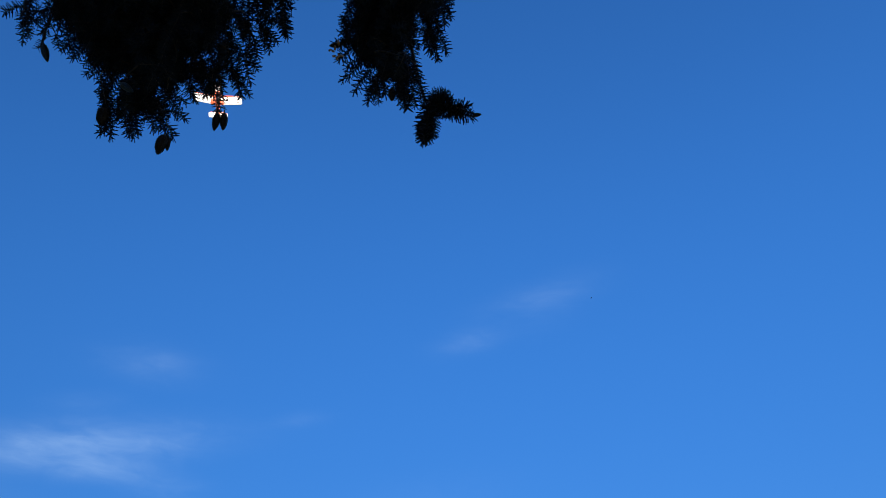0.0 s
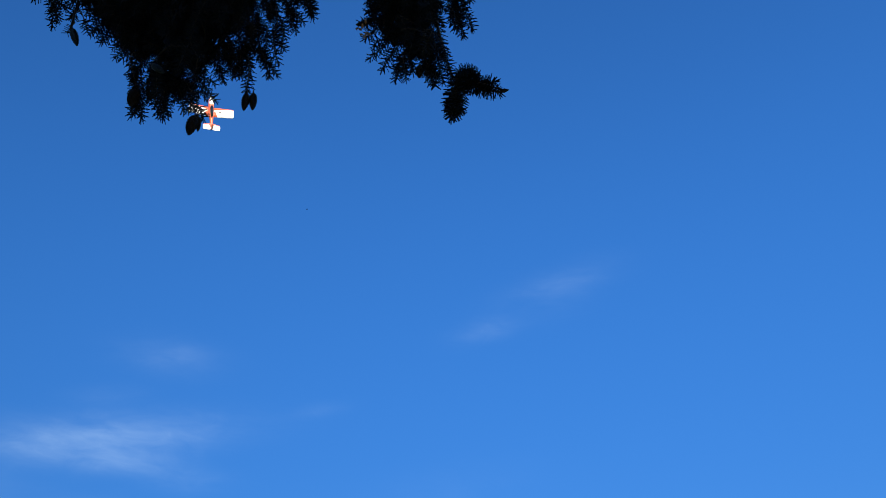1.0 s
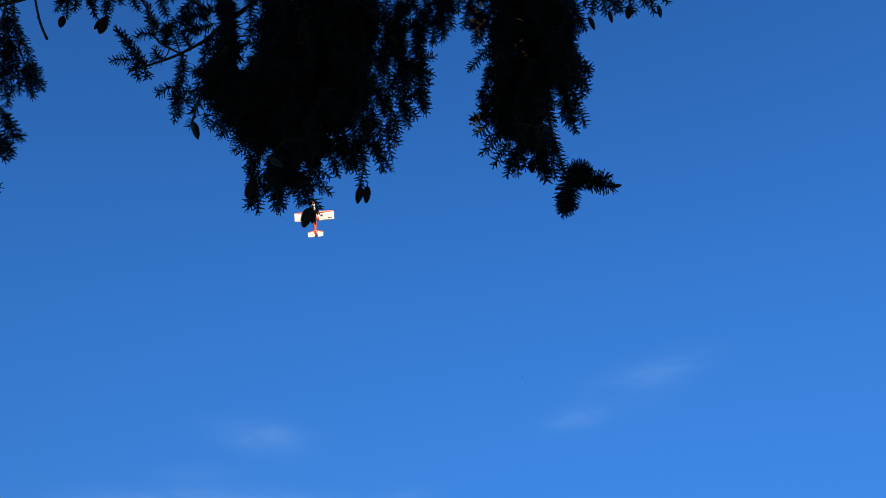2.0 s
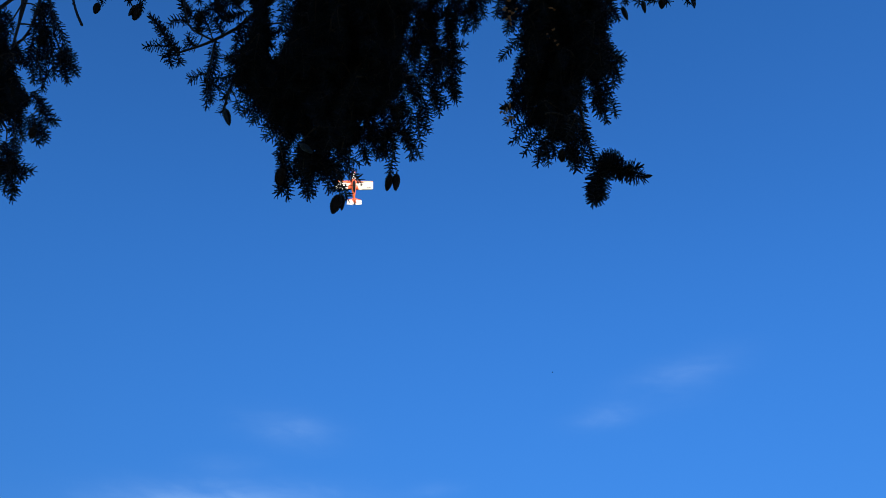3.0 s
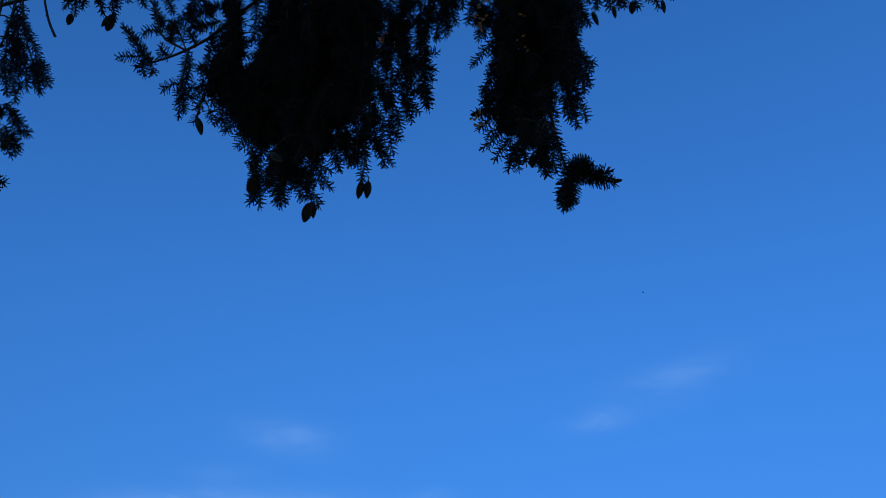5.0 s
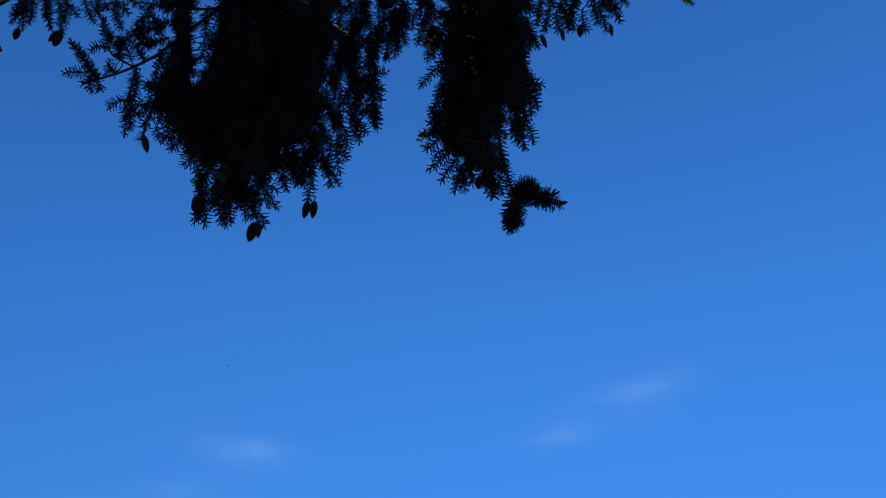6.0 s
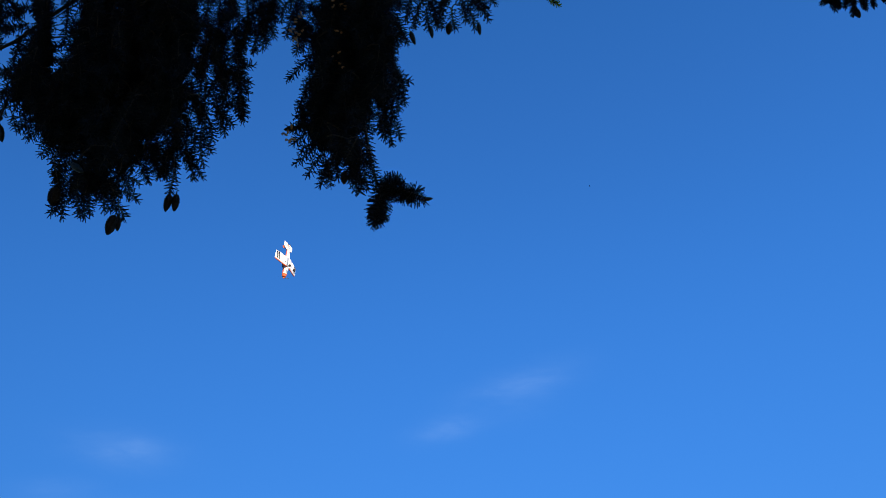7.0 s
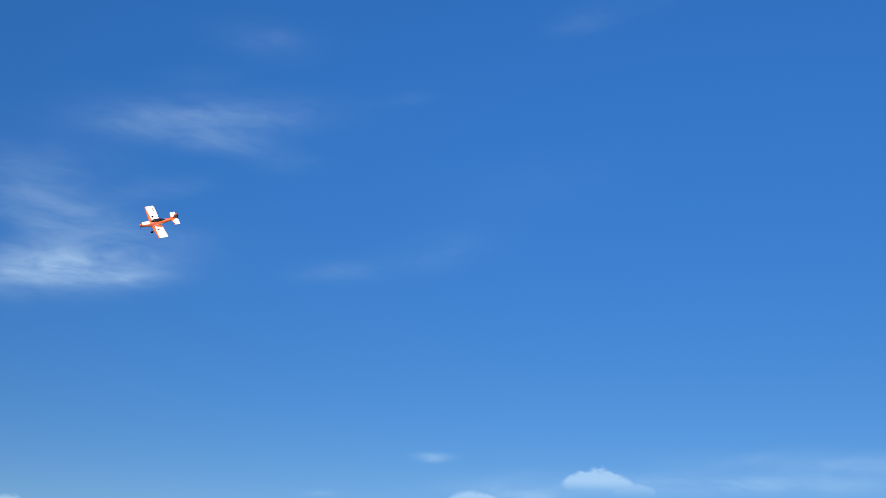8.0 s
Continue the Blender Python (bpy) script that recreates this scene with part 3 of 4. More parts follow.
    b.mass([(-1.902, 5.270), (-1.789, 5.008), (-1.734, 4.919), (-1.696, 4.906), (-1.689, 4.985), (-1.527, 4.959), (-1.571, 5.250)], 34, 0.08, kinds=SHOOTS)
    b.sprays([
        ((-1.858, 5.030), (-1.894, 4.862)), ((-1.862, 4.995), (-1.829, 4.812)), ((-1.840, 5.046), (-1.805, 4.851)), ((-1.881, 5.031), (-1.874, 4.909)), ((-1.799, 5.044), (-1.705, 4.806)), ((-1.730, 5.005), (-1.664, 4.785)),
        ((-1.767, 5.024), (-1.766, 4.896)), ((-1.712, 5.004), (-1.624, 4.882)), ((-1.689, 4.968), (-1.658, 4.844)), ((-1.626, 4.999), (-1.558, 4.849)), ((-1.576, 4.996), (-1.538, 4.891)), ((-1.509, 4.975), (-1.434, 4.806)),
        ((-1.504, 4.992), (-1.426, 4.879)), ((-1.393, 4.850), (-1.302, 4.677)), ((-1.273, 4.811), (-1.404, 4.801)), ((-1.259, 4.739), (-1.358, 4.711)), ((-1.344, 4.949), (-1.372, 4.832)), ((-1.456, 4.990), (-1.386, 4.917)),
        ((-1.411, 4.657), (-1.448, 4.754)), ((-1.319, 4.700), (-1.418, 4.785))])
    b.mass([(-1.412, 5.240), (-1.334, 4.931), (-1.262, 4.843), (-1.206, 4.891), (-1.233, 5.229)], 26, 0.08, kinds=SHOOTS)
    b.cone(CONES[1], (-1.843, FRONT, 4.833), (0.05, 0, -1), 0.72)
    b.cone(CONES[0], (-1.676, FRONT, 4.811), (0.0, 0, -1), 0.92)
    b.cone(TWIN_CONE, (-1.689, FRONT - 0.01, 4.812), (-0.25, 0, -1), 0.8)
    b.done()
    # the long bough with the forked end
    b = Bough([(TRUNK.x, TRUNK.y, 6.1), (-1.2, 0.8, 6.3), (-0.35, 2.1, 5.6), (-0.10, 2.5, 4.8), (-0.04, FRONT, 4.25), (-0.01, FRONT, 4.05)], 4, "long hanging bough with a forked tip")
    b.mass([(-0.224, 5.140), (-0.207, 4.641), (-0.208, 4.376), (-0.230, 4.281), (-0.242, 4.200), (-0.204, 4.159), (-0.168, 4.119), (-0.148, 4.049), (-0.090, 4.052), (-0.063, 3.977), (-0.035, 3.964), (-0.026, 4.050), (-0.045, 4.166), (-0.037, 4.231), (0.012, 4.256),
            (0.047, 4.308), (0.040, 4.449), (0.042, 4.626), (0.062, 5.117)], 270, 0.18)
    b.mass([(-0.215, 4.321), (-0.248, 4.241), (-0.247, 4.174), (-0.202, 4.128), (-0.166, 4.080), (-0.148, 4.024), (-0.087, 4.022), (-0.060, 3.953), (-0.028, 3.947), (-0.022, 4.050), (-0.066, 4.206)], 52, 0.06, kinds=SHOOTS)
    b.mass([(-0.181, 5.137), (-0.159, 4.291), (-0.131, 4.079), (-0.068, 4.077), (-0.027, 4.312), (0.011, 5.121)], 40, 0.1)
    b.sprays([
        ((-0.218, 4.593), (-0.315, 4.433)), ((-0.209, 4.462), (-0.254, 4.351)), ((-0.213, 4.411), (-0.264, 4.279)), ((-0.211, 4.280), (-0.276, 4.242)), ((-0.222, 4.234), (-0.298, 4.192)), ((-0.211, 4.207), (-0.287, 4.131)),
        ((-0.184, 4.148), (-0.274, 4.042)), ((-0.202, 4.128), (-0.258, 4.089)), ((-0.164, 4.093), (-0.228, 3.975)), ((-0.155, 4.060), (-0.187, 3.964)), ((-0.148, 4.067), (-0.148, 3.929)), ((-0.137, 4.054), (-0.169, 3.937)),
        ((-0.126, 4.054), (-0.119, 3.959)), ((-0.073, 4.032), (-0.060, 3.905)), ((-0.055, 4.001), (-0.039, 3.909)), ((-0.034, 4.020), (-0.010, 3.915)), ((-0.083, 4.027), (-0.077, 3.965)), ((-0.033, 4.236), (-0.009, 4.019)),
        ((-0.024, 4.110), (0.010, 3.931)), ((0.024, 4.296), (0.062, 4.110)), ((0.035, 4.268), (0.079, 4.140)), ((0.012, 4.250), (0.030, 4.134))])
    b.sprays([
        ((0.012, 4.393), (0.060, 4.254)), ((0.022, 4.337), (0.046, 4.175)), ((0.002, 4.283), (0.020, 4.163)), ((0.044, 4.566), (0.081, 4.418)),
        ((0.039, 4.782), (0.066, 4.535)), ((0.038, 4.626), (0.067, 4.453)), ((0.049, 4.471), (0.128, 4.416)), ((0.053, 4.494), (0.106, 4.468)), ((0.051, 4.437), (0.099, 4.300)), ((0.043, 4.406), (0.076, 4.280)),
        ((0.034, 4.364), (0.078, 4.237)), ((0.053, 4.471), (0.113, 4.366)), ((0.047, 4.782), (0.108, 4.616)), ((0.056, 4.813), (0.082, 4.654)), ((0.041, 4.719), (0.095, 4.678)), ((-0.216, 4.349), (-0.245, 4.300)),
        ((-0.234, 4.262), (-0.266, 4.188)), ((-0.189, 4.579), (-0.217, 4.463))])
    # the fork
    b.sprig([(-0.005, 4.019), (0.007, 3.965), (0.027, 3.935)], 0.0045, 0.004)
    b.sprig([(0.027, 3.935), (0.086, 3.928), (0.170, 3.890)], 0.004, 0.003)
    for a, z in (((0.030, 3.954), (0.005, 3.773)), ((0.024, 3.945), (0.002, 3.782)), ((0.036, 3.944), (0.012, 3.786)), ((0.024, 3.926), (0.158, 3.943)), ((0.017, 3.931), (0.105, 3.957)), ((0.041, 3.935), (0.173, 3.878)), ((0.024, 3.930), (0.092, 3.991)), ((0.069, 3.929), (0.136, 3.894))):
        b.spray(a, z, THICK)
    b.cone(BUD_END, (0.156, FRONT, 3.886), (0.9, 0, 0.25), 1.0, "blunt brown end bud")
    b.cone(CONES[1], (-0.096, FRONT - 0.03, 4.008), (0, 0, -1), 0.62)
    b.cone(CONES[1], (-0.259, FRONT - 0.05, 4.209), (-0.8, -0.1, -0.2), 0.5)
    # needles and papery buds at its upper edge
    b.mass([(-0.363, 5.151), (-0.331, 4.775), (-0.301, 4.715), (-0.275, 4.645), (-0.249, 4.659), (-0.214, 5.139)], 34, 0.1, kinds=SHOOTS)
    b.sprays([((-0.268, 4.723), (-0.281, 4.555)), ((-0.307, 4.799), (-0.332, 4.658)), ((-0.240, 4.721), (-0.226, 4.600)), ((-0.290, 4.772), (-0.311, 4.647)), ((-0.257, 4.770), (-0.258, 4.589)), ((-0.325, 4.872), (-0.346, 4.731)), ((-0.216, 4.704), (-0.202, 4.580))])
    for (x, z), n in (((-0.274, 4.707), 6), ((-0.273, 4.771), 5), ((-0.275, 4.658), 5), ((-0.283, 4.189), 4), ((-0.274, 4.154), 5), ((-0.135, 4.570), 3), ((-0.128, 4.504), 2), ((-0.147, 4.879), 4), ((-0.108, 4.850), 8), ((-0.119, 4.698), 2)):
        for k in range(n):
            p = local(deeper(x + rnd.gauss(0, 0.010), z + rnd.gauss(0, 0.016), FRONT - 0.16 + rnd.gauss(0, 0.02)))
            ob = place("bud", rnd.choice(BUDS), b.ob, aim(p, (rnd.gauss(-0.3, 0.3), -0.3, rnd.gauss(-0.3, 0.5))) @ Matrix.Scale(0.7, 4))
            tagged(ob, "tan orange pollen bud")
    b.done()
    # short twigs between the two
    b = Bough([(TRUNK.x, TRUNK.y, 6.8), (-1.2, 0.9, 6.8), (-0.4, 2.2, 6.0), (-0.33, 2.6, 5.2), (-0.33, 2.65, 4.95)], 5, "short dense bough")
    b.mass([(-0.495, 5.162), (-0.471, 4.688), (-0.429, 4.667), (-0.408, 4.741), (-0.368, 4.777), (-0.359, 5.151)], 42, 0.12, kinds=[*LONG, *SHOOTS])
    b.sprays([((-0.462, 4.767), (-0.461, 4.589)), ((-0.437, 4.749), (-0.433, 4.584)), ((-0.429, 4.765), (-0.405, 4.592)), ((-0.413, 4.780), (-0.395, 4.622)), ((-0.394, 4.827), (-0.364, 4.669)), ((-0.383, 4.843), (-0.385, 4.689)), ((-0.480, 4.784), (-0.484, 4.627)), ((-0.367, 4.875), (-0.355, 4.750))])
    b.done()
    # the bough at the other side
    b = Bough([(TRUNK.x, TRUNK.y, 5.7), (-2.3, 0.6, 5.8), (-2.2, 1.9, 5.4), (-2.12, 2.45, 4.9), (-2.08, FRONT, 4.3)], 6, "dark drooping bough with long twigs")
    b.mass([(-2.838, 5.349), (-2.451, 5.318), (-2.243, 4.832), (-2.141, 4.629), (-2.037, 4.454), (-1.957, 4.332), (-1.905, 4.270), (-1.921, 4.243), (-1.968, 4.245), (-1.992, 4.152), (-2.368, 4.139)], 190, 0.16)
    b.mass([(-2.411, 5.126), (-2.308, 4.974), (-2.160, 4.662), (-2.051, 4.469), (-1.960, 4.330), (-1.922, 4.271), (-1.964, 4.261), (-2.005, 4.166), (-2.104, 4.156)], 60, 0.06, kinds=SHOOTS)
    b.mass([(-2.481, 4.430), (-2.100, 4.267), (-1.987, 4.124), (-1.932, 3.991), (-1.899, 3.914), (-1.919, 3.889), (-2.270, 3.887)], 70, 0.1, kinds=SHOOTS)
    b.mass([(-2.175, 5.108), (-2.019, 4.591), (-1.955, 4.495), (-1.938, 4.524), (-2.112, 5.104)], 14, 0.06, kinds=SHOOTS)
    b.sprig([(-1.879, 5.094), (-1.959, 4.992), (-2.069, 4.940), (-2.185, 4.896), (-2.233, 4.831), (-2.293, 4.708)], 0.010, 0.007)
    b.sprig([(-2.177, 5.036), (-2.148, 4.911), (-2.133, 4.775), (-2.116, 4.634)], 0.007, 0.005)
    b.sprig([(-2.141, 5.106), (-2.088, 4.890), (-2.075, 4.673), (-2.111, 4.605)], 0.007, 0.005)
    b.sprig([(-2.100, 5.031), (-1.990, 4.717), (-1.904, 4.541)], 0.004, 0.003)
    b.sprig([(-2.040, 5.098), (-1.958, 4.881), (-1.915, 4.784), (-1.874, 4.710)], 0.004, 0.006)
    b.sprays([
        ((-2.077, 4.889), (-1.915, 4.403)), ((-1.989, 4.684), (-1.893, 4.402)), ((-2.040, 4.720), (-1.981, 4.466)), ((-2.068, 4.754), (-2.020, 4.523)), ((-2.073, 4.923), (-1.960, 4.676)), ((-2.033, 4.818), (-1.881, 4.552)), ((-1.909, 4.560), (-1.842, 4.385)), ((-1.910, 4.547), (-1.809, 4.457)),
        ((-1.906, 4.566), (-1.835, 4.513)), ((-1.920, 4.567), (-1.874, 4.407)), ((-1.904, 4.541), (-1.807, 4.410)), ((-2.014, 4.575), (-1.921, 4.339)), ((-2.041, 4.592), (-1.958, 4.376)), ((-2.105, 4.614), (-2.013, 4.486)), ((-2.088, 4.588), (-2.039, 4.475)), ((-2.208, 4.796), (-2.141, 4.687)),
        ((-1.955, 4.352), (-1.836, 4.178)), ((-1.918, 4.302), (-1.837, 4.222)), ((-1.936, 4.317), (-1.875, 4.269)), ((-1.922, 4.231), (-1.819, 4.078)), ((-1.887, 4.197), (-1.820, 4.107)), ((-1.939, 4.218), (-1.854, 4.087))])
    b.sprays([
        ((-1.994, 4.263), (-1.902, 3.977)), ((-1.981, 4.273), (-1.910, 4.100)), ((-1.949, 4.043), (-1.869, 3.819)), ((-1.930, 4.022), (-1.835, 3.972)), ((-1.923, 4.011), (-1.835, 3.932)), ((-1.924, 3.991), (-1.850, 3.907)), ((-1.953, 4.017), (-1.912, 3.854)), ((-1.939, 4.001), (-1.851, 3.848)),
        ((-1.994, 4.045), (-1.947, 3.890)), ((-1.965, 4.018), (-1.939, 3.915)), ((-1.966, 4.070), (-1.893, 4.031)), ((-1.960, 4.091), (-1.900, 4.068)), ((-1.859, 4.215), (-1.815, 4.188))])
    b.cone(CONES[1], (-1.895, FRONT - 0.03, 4.170), (0.1, -0.2, -1), 0.75)
    b.done()
    # a row of twig ends with cones, higher up
    b = Bough([(TRUNK.x, TRUNK.y, 6.5), (-0.9, 0.9, 6.6), (0.15, 2.2, 5.8), (0.3, 2.6, 5.1), (0.34, FRONT, 4.97)], 7, "small bough with a row of cones")
    b.mass([(0.066, 5.223), (0.135, 4.970), (0.171, 4.802), (0.303, 4.801), (0.369, 4.873), (0.413, 5.202)], 44, 0.1, kinds=[*LONG, *SHOOTS])
    b.sprays([
        ((0.163, 4.868), (0.121, 4.702)), ((0.182, 4.834), (0.177, 4.699)), ((0.134, 4.936), (0.108, 4.741)), ((0.213, 4.832), (0.215, 4.698)), ((0.244, 4.831), (0.248, 4.708)), ((0.274, 4.829), (0.292, 4.716)), ((0.317, 4.859), (0.321, 4.730)),
        ((0.336, 4.842), (0.364, 4.709)), ((0.362, 4.857), (0.403, 4.745)), ((0.370, 4.890), (0.398, 4.790)), ((0.384, 4.939), (0.451, 4.839)), ((0.362, 4.924), (0.417, 4.828)), ((0.040, 4.976), (0.089, 4.806)), ((0.072, 4.974), (0.114, 4.837)), ((0.018, 4.909), (0.058, 4.792))])
    for (x, z), w, s in (((0.123, 4.702), 0.25, 0.9), ((0.196, 4.730), 0.1, 0.8), ((0.371, 4.747), 0.05, 0.8)):
        b.cone(SLIM_CONE, (x, FRONT - 0.04, z), (w, 0.1, -1), s * 0.8, "slim green young cone")
    b.cone(CONES[1], (0.266, FRONT - 0.04, 4.746), (-0.1, 0.1, -1), 0.66)
    b.hang(FRESH_SHOOT, (0.672, FRONT, 4.845), (0.5, 0, -0.8), "fresh_shoot")
    b.sprig([(0.34, 4.98), (0.50, 5.00), (0.62, 4.93), (0.655, 4.88)], 0.006, 0.003)
    b.done()
    # the bough end far along
    b = Bough([(TRUNK.x, TRUNK.y, 6.9), (-0.4, 0.7, 7.2), (1.4, 2.0, 6.2), (2.0, 2.5, 5.3), (2.03, FRONT, 4.6)], 8, "separate bough end with round cones")
    b.mass([(1.86, 5.15), (1.93, 4.80), (1.92, 4.50), (1.96, 4.25), (2.06, 4.15), (2.2, 4.2), (2.3, 5.15)], 90, 0.12, kinds=STUBS)
    b.mass([(1.744, 5.310), (1.694, 4.918), (1.711, 4.850), (1.748, 4.924), (1.780, 4.890), (1.780, 4.836), (1.822, 4.897), (2.020, 5.309)], 60, 0.06, kinds=STUBS)
    b.sprays([
        ((1.716, 4.894), (1.645, 4.834)), ((1.701, 4.911), (1.701, 4.797)), ((1.733, 4.918), (1.729, 4.823)), ((1.776, 4.917), (1.742, 4.816)), ((1.791, 4.893), (1.755, 4.777)), ((1.824, 4.917), (1.818, 4.796)), ((1.855, 4.927), (1.855, 4.829)),
        ((1.899, 4.466), (1.823, 4.486)), ((1.893, 4.475), (1.821, 4.457)), ((1.865, 4.349), (1.793, 4.371)), ((1.862, 4.366), (1.823, 4.379)), ((1.907, 4.496), (1.856, 4.388)), ((1.852, 4.337), (1.791, 4.287)), ((1.880, 4.366), (1.822, 4.298))], STUBS)
    b.cone(CONES[0], (1.802, FRONT, 4.298), (-0.02, 0, -1), 0.72)
    b.cone(CONES[1], (1.818, FRONT, 4.268), (0.3, 0, -1), 0.72)
    b.cone(CONES[1], (1.778, FRONT, 4.823), (0.1, 0, -1), 0.62)
    b.done()


def trunk_and_crown():
    rnd = random.Random(3)
    bm = bmesh.new()
    pts = [(rnd.gauss(0, 0.015), rnd.gauss(0, 0.015), z) for z in (-0.05, 0.15, 0.6, 1.6, 3, 5, 7, 9, 11, 12.6, 13.4)]
    tube(bm, pts, [0.36, 0.29, 0.25, 0.23, 0.21, 0.18, 0.145, 0.105, 0.06, 0.025, 0.008], 16)
    part("trunk", bm, BARK, spruce, "grey brown scaly trunk")
    verts, faces = [], []
    limbs = bmesh.new()
    for level in range(24):
        z = 2.6 + level * 0.45
        reach = 3.5 * (13.4 - max(z, 4.6)) / 8.8
        many = 11 if z < 8 else 7
        for k in range(many):
            a = k * 2 * math.pi / many + level * 0.7 + rnd.uniform(-0.15, 0.15)
            ln = reach * rnd.uniform(0.85, 1.1)
            way = Vector((math.cos(a), math.sin(a), 0))
            # keep the open side of the crown short and high
            if z < 5.4 and way.y > 0.15 or z < 3.5 and way.y > -0.35:
                continue
            if way.y > 0.1:
                while TRUNK.y + way.y * ln > 0.2 and (z - 0.55 - EYE_Z) < 2.0 * (TRUNK.y + way.y * ln) + 0.3:
                    ln *= 0.93
            start = Vector((0, 0, z))
            curve = bend([start, start + way * ln * 0.4 + Vector((0, 0, -0.08)), start + way * ln * 0.8 + Vector((0, 0, -0.30)), start + way * ln + Vector((0, 0, -0.32))], 9)
            tube(limbs, curve, [0.032 * (1 - i / 9) + 0.004 for i in range(9)], 5)
            count = int((16 + ln * 26) * (4.6 if 3.4 < z < 7.2 else 1.5))
            for i in range(count):
                u = 0.12 + 0.88 * (i + rnd.random()) / count
                p = curve[min(8, int(u * 8))].lerp(curve[min(8, int(u * 8) + 1)], u * 8 % 1)
                side = way.cross(Vector((0, 0, 1))) * rnd.choice((-1, 1))
                d = (way * rnd.uniform(0.2, 0.8) + side * rnd.uniform(0.2, 1.0) + Vector((0, 0, rnd.uniform(-1.3, 0.3)))).normalized()
                tl = rnd.uniform(0.28, 0.5) * (1.1 - 0.3 * u)
                q = d.to_track_quat("Z", "Y")
                for j in range(20):
                    w = (j + rnd.random()) / 20
                    t = j * 2.399
                    ray = q @ Vector((math.cos(t) * 0.8, math.sin(t) * 0.8, 0.6))
                    at = p + d * tl * w
                    x = ray.cross(d).normalized() * 0.038
                    n = len(verts)
                    verts.extend((at - x, at + x, at + ray * 0.065 + x * 0.3))
                    faces.append((n, n + 1, n + 2))
    part("limbs", limbs, BARK, spruce)
    me = bpy.data.meshes.new("crown")
    me.from_pydata(verts, [], faces)
    me.materials.append(SHADED_NEEDLE)
    crown = new("crown", me)
    crown.parent = spruce
    tagged(crown, kind="stuff")


trunk_and_crown()
hanging_boughs()


# ---- model aeroplane ----
def loft(bm, rings, mat=0, cap=True):
    rows = [[bm.verts.new(p) for p in r] for r in rings]
    n = len(rows[0])
    made = []
    for a, b in zip(rows, rows[1:]):
        for k in range(n):
            f = bm.faces.new((a[k], a[(k + 1) % n], b[(k + 1) % n], b[k]))
            f.material_index = mat
            made.append(f)
    if cap:
        for r in (rows[0][::-1], rows[-1]):
            bm.faces.new(r).material_index = mat
    bmesh.ops.recalc_face_normals(bm, faces=bm.faces)
    return made


def airfoil(chord, thick, n=9):
    """Points round a wing section, from the trailing edge over the top to the nose and back; y forward, 0 at the nose."""
    xs = [0.5 * (1 + math.cos(math.pi * i / n)) for i in range(n + 1)]
    h = [5 * thick * (0.2969 * math.sqrt(x) - 0.126 * x - 0.3516 * x * x + 0.2843 * x ** 3 - 0.1015 * x ** 4) for x in xs]
    h = [t * chord + 0.0012 for t in h]
    top = [(-x * chord, t * 1.15) for x, t in zip(xs, h)]
    low = [(-x * chord, -t * 0.85) for x, t in list(zip(xs, h))[::-1][1:]]
    return top + low


def skin(y, chord=0.21):
    """Half the wing's thickness at y of its chord."""
    return 0.6 * (0.2969 * math.sqrt(y) - 0.126 * y - 0.3516 * y * y + 0.2843 * y ** 3 - 0.1015 * y ** 4) * chord + 0.0012


def slab(bm, outline, lift, thick):
    """A thin flat decal or board from a 2D outline, by a function that gives its place."""
    up = [bm.verts.new(lift(x, y) + Vector((0, 0, thick / 2))) for x, y in outline]
    dn = [bm.verts.new(lift(x, y) - Vector((0, 0, thick / 2))) for x, y in outline]
    bm.faces.new(up)
    bm.faces.new(dn[::-1])
    n = len(up)
    for k in range(n):
        bm.faces.new((up[k], dn[k], dn[(k + 1) % n], up[(k + 1) % n]))
    bmesh.ops.recalc_face_normals(bm, faces=bm.faces)


